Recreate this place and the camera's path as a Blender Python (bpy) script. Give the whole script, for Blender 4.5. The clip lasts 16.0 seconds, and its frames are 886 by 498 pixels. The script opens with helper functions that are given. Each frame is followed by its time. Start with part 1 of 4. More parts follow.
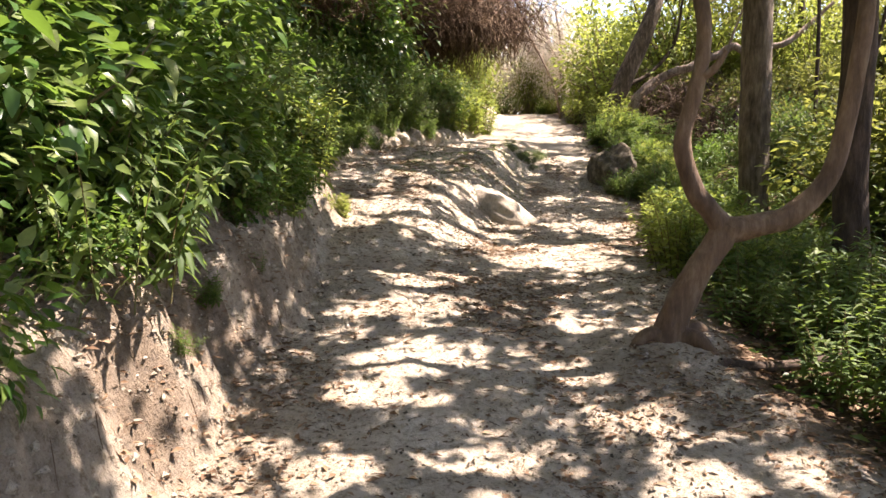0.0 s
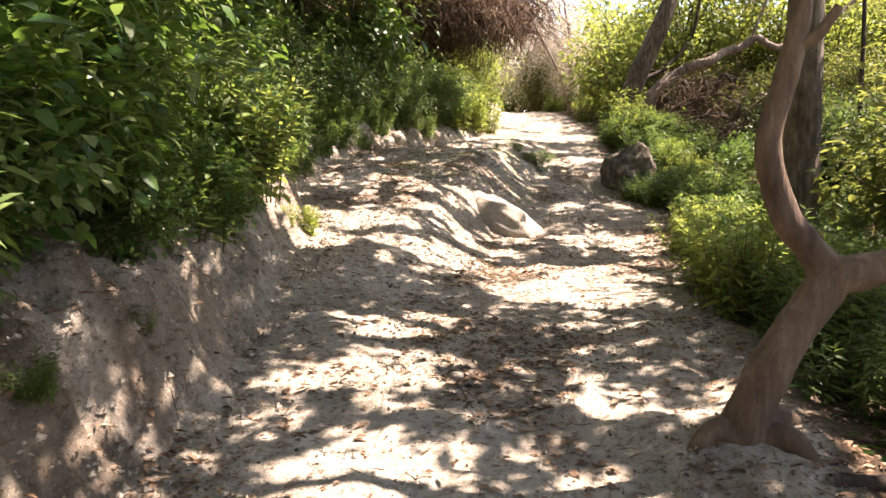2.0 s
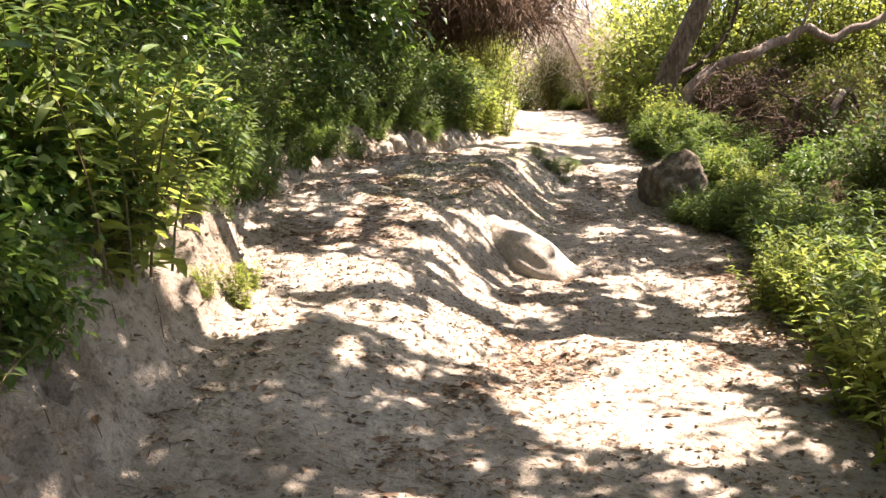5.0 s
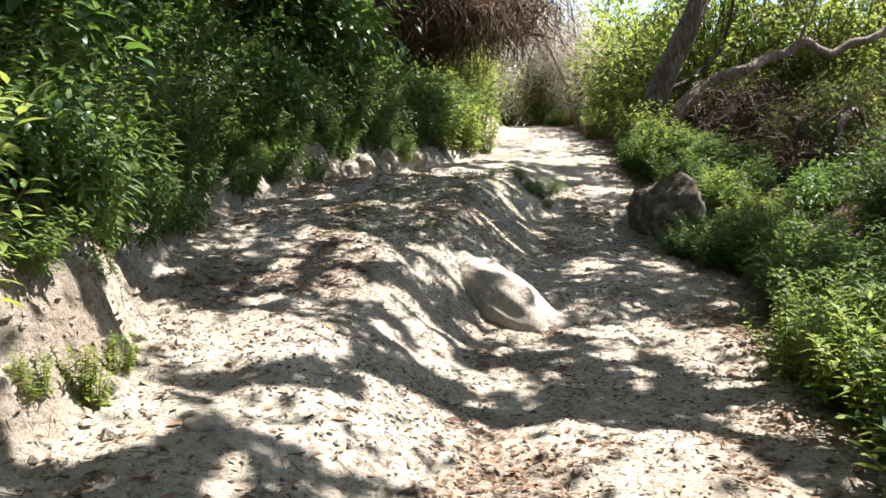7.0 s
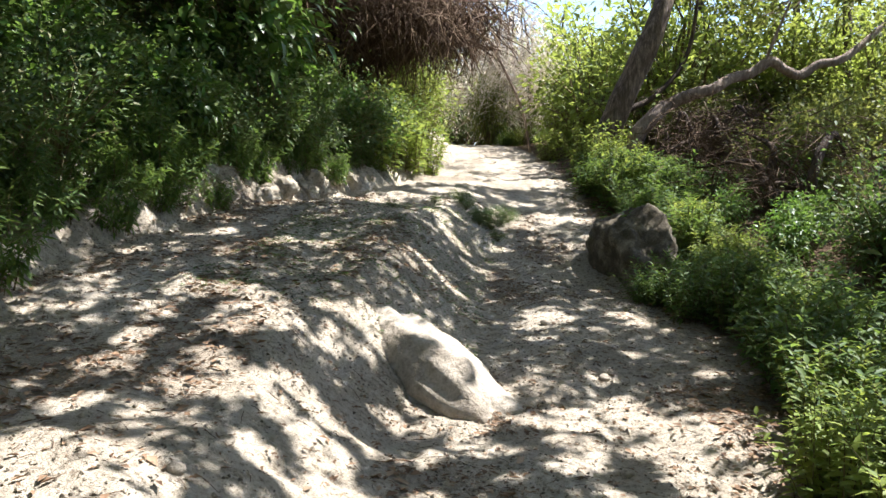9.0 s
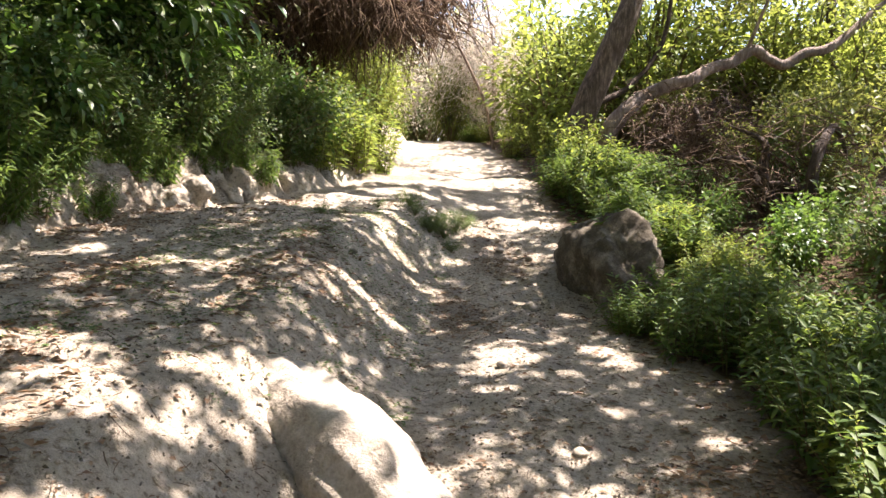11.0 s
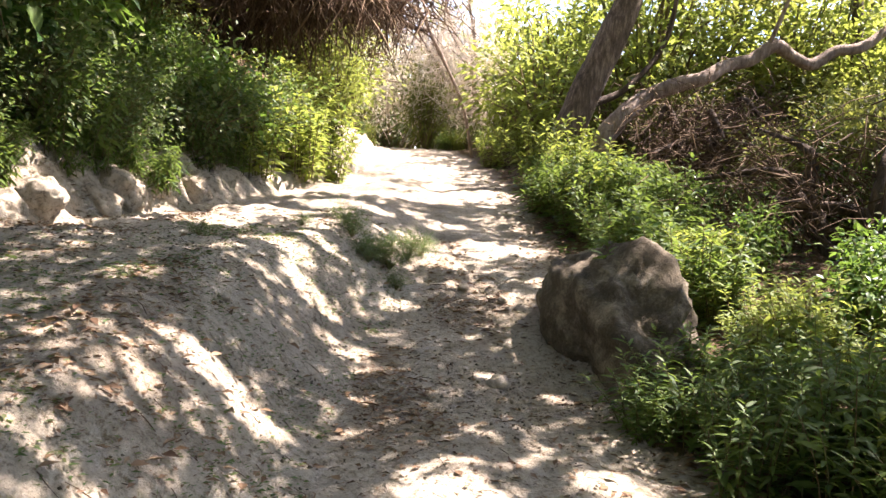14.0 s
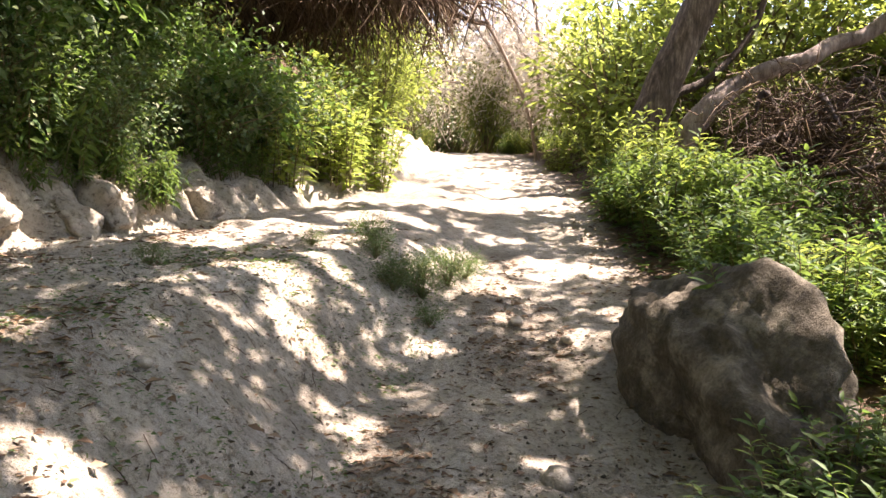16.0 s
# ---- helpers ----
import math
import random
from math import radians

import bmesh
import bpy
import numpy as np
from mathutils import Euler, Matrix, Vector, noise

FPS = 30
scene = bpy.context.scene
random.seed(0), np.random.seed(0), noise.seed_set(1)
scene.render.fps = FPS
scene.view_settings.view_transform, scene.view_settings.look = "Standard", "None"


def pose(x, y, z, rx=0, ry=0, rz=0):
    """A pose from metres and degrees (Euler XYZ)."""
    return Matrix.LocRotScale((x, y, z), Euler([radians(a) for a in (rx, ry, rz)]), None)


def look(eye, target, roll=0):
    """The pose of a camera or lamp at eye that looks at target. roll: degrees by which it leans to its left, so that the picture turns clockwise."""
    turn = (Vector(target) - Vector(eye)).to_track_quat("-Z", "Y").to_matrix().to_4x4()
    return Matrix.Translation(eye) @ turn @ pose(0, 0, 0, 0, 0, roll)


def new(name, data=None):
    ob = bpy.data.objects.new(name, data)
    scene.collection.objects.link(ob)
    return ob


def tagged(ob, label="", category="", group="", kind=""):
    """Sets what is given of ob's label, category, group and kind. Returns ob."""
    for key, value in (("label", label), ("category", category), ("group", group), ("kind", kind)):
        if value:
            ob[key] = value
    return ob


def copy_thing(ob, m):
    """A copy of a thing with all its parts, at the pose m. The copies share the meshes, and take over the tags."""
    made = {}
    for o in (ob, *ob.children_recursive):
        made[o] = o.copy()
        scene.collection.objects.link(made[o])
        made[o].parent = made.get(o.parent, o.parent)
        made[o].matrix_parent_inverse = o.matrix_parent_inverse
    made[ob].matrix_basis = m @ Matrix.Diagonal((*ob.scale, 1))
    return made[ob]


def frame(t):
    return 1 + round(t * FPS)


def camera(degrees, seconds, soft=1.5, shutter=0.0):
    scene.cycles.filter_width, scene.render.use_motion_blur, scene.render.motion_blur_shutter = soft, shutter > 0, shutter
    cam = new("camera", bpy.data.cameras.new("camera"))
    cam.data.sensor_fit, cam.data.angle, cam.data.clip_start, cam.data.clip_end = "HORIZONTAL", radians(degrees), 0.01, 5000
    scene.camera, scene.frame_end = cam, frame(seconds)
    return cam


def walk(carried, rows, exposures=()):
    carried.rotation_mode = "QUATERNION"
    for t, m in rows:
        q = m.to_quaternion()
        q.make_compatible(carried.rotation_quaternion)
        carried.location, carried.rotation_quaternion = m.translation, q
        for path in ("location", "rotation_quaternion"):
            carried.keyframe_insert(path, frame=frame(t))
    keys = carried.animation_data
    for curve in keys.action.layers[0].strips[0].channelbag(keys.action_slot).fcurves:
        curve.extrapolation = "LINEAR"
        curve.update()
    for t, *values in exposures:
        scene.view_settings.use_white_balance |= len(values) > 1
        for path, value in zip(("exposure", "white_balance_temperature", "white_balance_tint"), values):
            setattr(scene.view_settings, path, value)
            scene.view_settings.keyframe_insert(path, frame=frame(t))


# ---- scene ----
cam = camera(57.5, 16.0, soft=1.5)
METRES, EYE, TILT, LEAN, TURN = 13.0, 1.5, -6.0, 0.0, 0.0
ROWS = [
    (0.0, 0.0, 0.0, 0.0, -0.0, 0.0, 0.0),
    (0.5, 0.0031, 0.0285, 0.0052, 0.5, -0.08, 0.2),
    (1.0, 0.0046, 0.0638, 0.01, -0.38, -0.09, 0.05),
    (1.5, 0.0098, 0.097, 0.0135, -0.13, -0.07, -0.2),
    (2.0, 0.0125, 0.1237, 0.0175, 0.47, -0.08, -0.04),
    (2.5, 0.0095, 0.1562, 0.0253, 0.39, -0.16, -0.25),
    (3.0, 0.0097, 0.1833, 0.0273, 0.54, 0.2, -0.47),
    (3.5, 0.012, 0.2124, 0.0356, 1.49, -0.25, -0.14),
    (4.0, 0.0119, 0.2486, 0.0422, 1.47, -0.39, -0.12),
    (6.5, 0.0276, 0.3856, 0.0711, 0.71, 0.14, -0.55),
    (7.0, 0.0312, 0.4088, 0.0751, 0.24, 0.59, -0.47),
    (7.5, 0.0328, 0.4354, 0.0838, -2.09, 0.46, -0.56),
    (8.0, 0.0401, 0.4665, 0.089, -2.56, 1.56, -1.09),
    (10.5, 0.0668, 0.6279, 0.1144, -4.76, 1.81, -0.5),
    (11.0, 0.0788, 0.6575, 0.1166, -5.35, 1.66, -0.64),
    (11.5, 0.0873, 0.6845, 0.1193, -5.61, 1.95, -0.77),
    (12.0, 0.0915, 0.717, 0.1248, -6.45, 1.99, -1.22),
    (12.5, 0.1006, 0.7525, 0.1273, -6.36, 1.84, -1.84),
    (13.0, 0.1088, 0.7817, 0.1302, -6.35, 2.3, -1.7),
    (13.5, 0.1145, 0.8168, 0.1369, -6.58, 2.14, -1.64),
    (14.0, 0.1241, 0.8481, 0.1391, -6.48, 2.51, -1.75),
    (14.5, 0.1337, 0.8727, 0.143, -6.29, 3.06, -1.54),
    (15.0, 0.139, 0.9102, 0.1485, -6.37, 3.51, -1.65),
    (15.5, 0.1421, 0.9356, 0.1489, -6.02, 3.71, -1.58),
    (16.0, 0.1512, 0.9676, 0.1534, -1.35, 2.94, -1.14),
]
walk(cam, [(t, pose(0, 0, EYE, TILT, LEAN, TURN) @ pose(METRES * x, METRES * y, METRES * z, 90 + pitch, roll, yaw)) for t, x, y, z, yaw, pitch, roll in ROWS],
     exposures=[(0, 2.22, 6950, 26), (4, 2.58, 7100, 29), (6.5, 2.08, 6300, 19), (8, 1.74, 5650, 10), (10.5, 2.28, 6500, 22), (16, 2.62, 6700, 26)])

# ---- light ----
SUN_AZ, SUN_EL = radians(70), radians(58)       # clockwise from +y, above the horizon
TO_SUN = Vector((math.sin(SUN_AZ) * math.cos(SUN_EL), math.cos(SUN_AZ) * math.cos(SUN_EL), math.sin(SUN_EL)))
world = bpy.data.worlds.new("sky")
scene.world = world
world.use_nodes = True
wn = world.node_tree.nodes
sky = wn.new("ShaderNodeTexSky")
sky.sky_type, sky.sun_disc, sky.sun_elevation, sky.sun_rotation = "NISHITA", False, SUN_EL, SUN_AZ
wn["Background"].inputs["Strength"].default_value = 0.085
world.node_tree.links.new(sky.outputs[0], wn["Background"].inputs["Color"])
sun = new("sun", bpy.data.lights.new("sun", "SUN"))
sun.data.energy, sun.data.angle, sun.data.color = 5.0, radians(0.5), (1.0, 0.95, 0.86)
sun.matrix_world = look(TO_SUN * 60, (0, 0, 0))


# ---- materials ----
def material(name, rough=0.9, spec=0.2):
    m = bpy.data.materials.new(name)
    m.use_nodes = True
    b = m.node_tree.nodes["Principled BSDF"]
    b.inputs["Roughness"].default_value = rough
    b.inputs["Specular IOR Level"].default_value = spec
    return m, m.node_tree.nodes, m.node_tree.links, b


def ramp(nodes, links, fac, stops):
    r = nodes.new("ShaderNodeValToRGB")
    while len(r.color_ramp.elements) < len(stops):
        r.color_ramp.elements.new(0.5)
    for e, (p, c) in zip(r.color_ramp.elements, stops):
        e.position, e.color = p, (*c, 1)
    links.new(fac, r.inputs["Fac"])
    return r.outputs["Color"]


def noise_node(nodes, links, scale, detail=4, rough=0.6, vec=None, stretch=None):
    n = nodes.new("ShaderNodeTexNoise")
    n.inputs["Scale"].default_value, n.inputs["Detail"].default_value, n.inputs["Roughness"].default_value = scale, detail, rough
    if stretch:
        mp = nodes.new("ShaderNodeMapping")
        mp.inputs["Scale"].default_value = stretch
        links.new(vec, mp.inputs["Vector"])
        vec = mp.outputs["Vector"]
    if vec is not None:
        links.new(vec, n.inputs["Vector"])
    return n.outputs["Fac"]


def mixed(nodes, links, fac, a, b, blend="MIX"):
    x = nodes.new("ShaderNodeMix")
    x.data_type, x.blend_type = "RGBA", blend
    for sock, v in ((x.inputs[0], fac), (x.inputs[6], a), (x.inputs[7], b)):
        if isinstance(v, (int, float)):
            sock.default_value = v
        elif isinstance(v, tuple):
            sock.default_value = (*v, 1)
        else:
            links.new(v, sock)
    return x.outputs[2]


def bumped(nodes, links, b, height, strength, dist, prev=None):
    n = nodes.new("ShaderNodeBump")
    n.inputs["Strength"].default_value, n.inputs["Distance"].default_value = strength, dist
    links.new(height, n.inputs["Height"])
    if prev is not None:
        links.new(prev, n.inputs["Normal"])
    links.new(n.outputs["Normal"], b.inputs["Normal"])
    return n.outputs["Normal"]


def object_coords(nodes):
    return nodes.new("ShaderNodeTexCoord").outputs["Object"]


def soil_material():
    m, n, l, b = material("dry sandy soil", 0.95, 0.1)
    co = object_coords(n)
    base = ramp(n, l, noise_node(n, l, 1.3, 6, 0.65, co), [(0.3, (0.34, 0.29, 0.225)), (0.55, (0.46, 0.405, 0.325)), (0.75, (0.55, 0.495, 0.41))])
    grit = ramp(n, l, noise_node(n, l, 26, 6, 0.75, co), [(0.35, (0.42, 0.38, 0.33)), (0.48, (0.93, 0.92, 0.9)), (0.72, (1.12, 1.1, 1.08))])
    c = mixed(n, l, 1.0, base, grit, "MULTIPLY")
    crust = ramp(n, l, noise_node(n, l, 8, 5, 0.75, co), [(0.34, (0.66, 0.65, 0.62)), (0.48, (0.97, 0.97, 0.96)), (0.7, (1.1, 1.09, 1.07))])
    c = mixed(n, l, 0.85, c, crust, "MULTIPLY")
    at = n.new("ShaderNodeAttribute")
    at.attribute_name = "litter"
    brown = ramp(n, l, noise_node(n, l, 14, 5, 0.7, co), [(0.3, (0.05, 0.032, 0.02)), (0.55, (0.12, 0.08, 0.05)), (0.75, (0.2, 0.15, 0.1))])
    l.new(mixed(n, l, at.outputs["Fac"], c, brown), b.inputs["Base Color"])
    p = bumped(n, l, b, noise_node(n, l, 7, 6, 0.7, co), 0.8, 0.06)
    p = bumped(n, l, b, noise_node(n, l, 24, 5, 0.75, co), 0.9, 0.03, p)
    bumped(n, l, b, noise_node(n, l, 70, 4, 0.7, co), 0.7, 0.012, p)
    return m


def rock_material(name, dark, mid, light, scale=3.0):
    m, n, l, b = material(name, 0.92, 0.15)
    co = object_coords(n)
    c = ramp(n, l, noise_node(n, l, scale, 7, 0.68, co), [(0.3, dark), (0.5, mid), (0.72, light)])
    g = ramp(n, l, noise_node(n, l, scale * 12, 5, 0.7, co), [(0.3, (0.6, 0.58, 0.55)), (0.6, (1, 1, 1))])
    l.new(mixed(n, l, 1.0, c, g, "MULTIPLY"), b.inputs["Base Color"])
    p = bumped(n, l, b, noise_node(n, l, scale * 3, 6, 0.7, co), 0.7, 0.05)
    bumped(n, l, b, noise_node(n, l, scale * 18, 4, 0.7, co), 0.5, 0.01, p)
    return m


def bark_material(name, dark, mid, light, rough=0.85, ridge=1.0):
    m, n, l, b = material(name, rough, 0.25)
    co = object_coords(n)
    v = noise_node(n, l, 16, 6, 0.7, co, (1, 1, 0.22))
    c = ramp(n, l, v, [(0.32, dark), (0.52, mid), (0.7, light)])
    patch = ramp(n, l, noise_node(n, l, 2.2, 4, 0.6, co), [(0.35, (0.65, 0.62, 0.6)), (0.65, (1.15, 1.12, 1.08))])
    l.new(mixed(n, l, 1.0, c, patch, "MULTIPLY"), b.inputs["Base Color"])
    p = bumped(n, l, b, v, 0.8 * ridge, 0.035)
    bumped(n, l, b, noise_node(n, l, 60, 4, 0.7, co), 0.35, 0.006, p)
    return m


def leaf_material(name, colours, through_amount=0.35, glow=(0.25, 0.42, 0.05), rough=0.55):
    m, n, l, b = material(name, rough, 0.2)
    geo = n.new("ShaderNodeNewGeometry")
    k = len(colours) - 1
    c = ramp(n, l, geo.outputs["Random Per Island"], [(i / k, q) for i, q in enumerate(colours)])
    veins = ramp(n, l, noise_node(n, l, 40, 3, 0.6, object_coords(n)), [(0.3, (0.8, 0.8, 0.8)), (0.7, (1.15, 1.15, 1.1))])
    c = mixed(n, l, 1.0, c, veins, "MULTIPLY")
    l.new(c, b.inputs["Base Color"])
    tr = n.new("ShaderNodeBsdfTranslucent")
    l.new(mixed(n, l, 0.55, c, glow), tr.inputs["Color"])
    mx = n.new("ShaderNodeMixShader")
    mx.inputs[0].default_value = through_amount
    l.new(b.outputs[0], mx.inputs[1])
    l.new(tr.outputs[0], mx.inputs[2])
    l.new(mx.outputs[0], n["Material Output"].inputs["Surface"])
    return m


def twig_material(name, colours):
    m, n, l, b = material(name, 0.85, 0.2)
    geo = n.new("ShaderNodeNewGeometry")
    k = len(colours) - 1
    l.new(ramp(n, l, geo.outputs["Random Per Island"], [(i / k, q) for i, q in enumerate(colours)]), b.inputs["Base Color"])
    return m


SOIL = soil_material()
PALE_ROCK = rock_material("soil-coated sandstone", (0.28, 0.235, 0.18), (0.39, 0.34, 0.27), (0.48, 0.43, 0.35), 2.5)
DARK_ROCK = rock_material("dark earthy boulder", (0.05, 0.042, 0.03), (0.125, 0.105, 0.075), (0.36, 0.31, 0.23), 4.2)
BARK_RED = bark_material("smooth reddish-brown bark", (0.09, 0.058, 0.036), (0.16, 0.108, 0.068), (0.25, 0.185, 0.125), 0.75, 0.7)
BARK_GREY = bark_material("furrowed grey-brown bark", (0.05, 0.038, 0.026), (0.145, 0.118, 0.086), (0.26, 0.22, 0.17), 0.9, 1.6)
BARK_DARK = bark_material("dark bark", (0.03, 0.022, 0.017), (0.075, 0.055, 0.04), (0.14, 0.1, 0.08), 0.9, 1.0)
BARK_PALE = bark_material("weathered pale bark", (0.12, 0.09, 0.07), (0.27, 0.21, 0.17), (0.42, 0.35, 0.29), 0.9, 1.0)
STEM = twig_material("green-brown stems", [(0.09, 0.08, 0.03), (0.16, 0.12, 0.06), (0.1, 0.12, 0.04)])
LEAF_HERB = leaf_material("herb leaves", [(0.03, 0.066, 0.016), (0.055, 0.1, 0.025), (0.085, 0.135, 0.034), (0.13, 0.175, 0.05)], 0.38, (0.28, 0.4, 0.06))
LEAF_BROAD = leaf_material("broad vine leaves", [(0.02, 0.055, 0.012), (0.04, 0.095, 0.02), (0.07, 0.13, 0.03), (0.11, 0.16, 0.04), (0.2, 0.24, 0.1)], 0.35, rough=0.35)
LEAF_GREY = leaf_material("grey-green small leaves", [(0.05, 0.085, 0.035), (0.09, 0.13, 0.055), (0.14, 0.17, 0.08), (0.16, 0.15, 0.07)], 0.3)
LEAF_LIME = leaf_material("bright yellow-green leaves", [(0.1, 0.15, 0.03), (0.17, 0.23, 0.045), (0.24, 0.28, 0.07)], 0.45, (0.44, 0.5, 0.08))
LEAF_TREE = leaf_material("tree leaves", [(0.045, 0.07, 0.018), (0.085, 0.12, 0.03), (0.12, 0.145, 0.04), (0.16, 0.165, 0.05)], 0.46, (0.4, 0.42, 0.08))
LEAF_DRY = leaf_material("dry fallen leaves", [(0.09, 0.05, 0.03), (0.16, 0.1, 0.06), (0.24, 0.15, 0.09), (0.33, 0.24, 0.16)], 0.1, (0.3, 0.2, 0.1), 0.8)
TWIG_BROWN = twig_material("dead red-brown twigs", [(0.055, 0.034, 0.02), (0.105, 0.066, 0.04), (0.19, 0.13, 0.08)])
# dry twigs: overexposed backlight is put into the near-white colour and translucency
TWIG_PALE = leaf_material("dry twigs with glare in the colour", [(0.5, 0.44, 0.37), (0.64, 0.57, 0.49), (0.74, 0.68, 0.6)], 0.5, (0.8, 0.72, 0.62), 0.8)
BARK_LEAN = bark_material("rough grey-brown bark", (0.05, 0.038, 0.03), (0.14, 0.11, 0.085), (0.32, 0.26, 0.21), 0.9, 1.2)
# dry leaves lightened the same way, the glare is in their colour
LEAF_PALE = leaf_material("dry leaves with glare in the colour", [(0.55, 0.48, 0.39), (0.7, 0.63, 0.53), (0.6, 0.62, 0.42)], 0.55, (0.8, 0.72, 0.58), 0.8)


# ---- arithmetic ----
def hash2(ix, iy, seed):
    h = (ix.astype(np.int64) * 374761393 + iy.astype(np.int64) * 668265263 + seed * 1442695041) & 0xFFFFFFFF
    h = ((h ^ (h >> 13)) * 1274126177) & 0xFFFFFFFF
    return ((h ^ (h >> 16)) & 0xFFFFFF) / float(0xFFFFFF)


def vnoise(x, y, seed=0):
    ix, iy = np.floor(x), np.floor(y)
    fx, fy = x - ix, y - iy
    fx, fy = fx * fx * (3 - 2 * fx), fy * fy * (3 - 2 * fy)
    a, b = hash2(ix, iy, seed), hash2(ix + 1, iy, seed)
    c, d = hash2(ix, iy + 1, seed), hash2(ix + 1, iy + 1, seed)
    return (a + (b - a) * fx) * (1 - fy) + (c + (d - c) * fx) * fy - 0.5


def fbm(x, y, seed=0, octaves=4):
    return sum(vnoise(x * 2.03 ** i, y * 2.03 ** i, seed + i) * 0.5 ** i for i in range(octaves))


def smooth(v):
    v = np.clip(v, 0, 1)
    return v * v * (3 - 2 * v)


def along(y, ys, vs):
    """A smooth curve through the stations (ys, vs)."""
    ys, vs = np.array(ys, float), np.array(vs, float)
    y = np.clip(y, ys[0], ys[-1])
    i = np.clip(np.searchsorted(ys, y) - 1, 0, len(ys) - 2)
    s = np.gradient(vs, ys)
    h = ys[i + 1] - ys[i]
    u = (y - ys[i]) / h
    return ((2 * u**3 - 3 * u**2 + 1) * vs[i] + (u**3 - 2 * u**2 + u) * h * s[i] + (3 * u**2 - 2 * u**3) * vs[i + 1] + (u**3 - u**2) * h * s[i + 1])


# ---- the lie of the land: a worn trail with a deep rut on one side and a high tread on the other ----
RUT = ([-8, 0, 3, 4.5, 6, 7.5, 10.5, 12, 13.5, 15, 16.5, 18, 20, 23, 27, 32, 38], [-0.6, -0.1, 0.06, 0.3, 0.47, 0.53, 0.55, 0.59, 0.75, 0.89, 1.05, 1.33, 1.66, 2.15, 2.75, 3.42, 3.7])
TREAD = ([-8, 0, 3, 4.5, 6, 7.5, 9, 10.5, 12, 13.5, 15, 16.5, 18, 20, 23, 27, 32, 38], [-0.6, -0.1, 0.09, 0.33, 0.53, 0.72, 0.88, 1.0, 1.2, 1.4, 1.56, 1.75, 1.84, 1.98, 2.25, 2.76, 3.42, 3.7])
EDGE = ([0, 7.5, 9, 10.5, 12, 13.5, 15, 16.5, 18, 20, 24], [0, 0.0, 0.1, 0.25, 0.3, 0.82, 0.97, 1.23, 1.6, 2.0, 2.6])
EDGE_W = ([0, 7.5, 10.5, 13.5, 15, 16.5, 18, 20, 24], [0.9, 0.8, 0.5, 0.55, 0.6, 0.55, 0.42, 0.5, 0.8])
TOE = ([-8, 0, 3, 4.2, 5.5, 7, 8.3, 9.3, 10.2, 11.5, 13, 15, 17, 18.5, 20, 23, 27, 32, 38], [-1.3, -1.2, -1.1, -1.0, -0.85, -0.95, -1.05, -1.1, -1.35, -1.6, -1.9, -1.5, -1.15, -0.75, -0.2, 0.9, 2.0, 2.0, 0.5])
BANK = ([-8, 0, 3.3, 5, 7, 9.5, 11, 13, 15, 18, 21, 27, 38], [0.6, 0.7, 0.72, 0.6, 0.5, 0.58, 0.3, 0.26, 0.3, 0.42, 0.36, 0.3, 0.3])
RIGHT = ([-8, 0, 3.5, 5, 6.8, 8, 9.5, 11, 12.7, 13.8, 15, 17, 19.4, 23, 27, 32, 38], [2.1, 2.0, 1.9, 1.65, 2.0, 2.1, 2.4, 2.65, 3.15, 3.45, 3.15, 3.3, 3.6, 4.0, 4.1, 4.0, 2.5])
SIDE = ([-8, 0, 8, 13, 17, 24, 38], [-0.12, -0.12, -0.08, 0.05, 0.13, 0.16, 0.12])


def height(x, y):
    x, y = np.asarray(x, float), np.asarray(y, float)
    zr, zt = along(y, *RUT), along(y, *TREAD)
    xe, w = along(y, *EDGE) + 0.12 * fbm(y * 0.9, y * 0 + 3, 5), along(y, *EDGE_W)
    tread = smooth((xe + w - x) / (2 * w))
    z = zr + (zt - zr) * tread
    z = z + 0.05 * np.clip(xe - x, 0, 2) * (np.abs(y - 12) < 5)
    left = along(y, *TOE) + 0.16 * fbm(y * 1.1, y * 0 + 7, 11) - x
    left = left + 0.17 * smooth((y - 15.8) / 0.7) * smooth((21.6 - y) / 0.7) * (np.abs(np.sin(3.4 * y + 0.8 * np.sin(1.7 * y))) ** 0.55 - 0.5)
    wb = 0.42
    bank = smooth(left / wb) * along(y, *BANK)
    hill = np.clip(left - wb, 0, 14) * 0.62
    face = smooth(left / 0.15) * smooth((wb + 0.6 - left) / 0.5)
    z = z + bank + hill + face * (0.24 * fbm(y * 4.5, left * 2.2, 21) + 0.15 * fbm(y * 12, left * 7, 22))
    right = x - along(y, *RIGHT) - 0.15 * fbm(y * 1.3, y * 0 + 1, 31)
    z = z + np.clip(right, 0, 7) * along(y, *SIDE) + np.clip(right - 12, 0, 25) * 0.15 - 0.05 * smooth(right / 0.5)
    z = z - np.clip(y - 37, 0, 40) * 0.08
    near = np.exp(-np.clip(np.abs(x) - 6, 0, 99) * 0.2)
    z = z + near * (0.07 * fbm(x * 1.4, y * 1.1, 41) + 0.03 * fbm(x * 4.5, y * 4.1, 42, 3) + 0.024 * fbm(x * 12, y * 11, 43, 3))
    z = z + 0.13 * np.exp(-((x - 1.5) ** 2 + (y - 4.95) ** 2) / 0.16)
    return z


def ground_z(x, y):
    return float(height(np.array([x]), np.array([y]))[0])


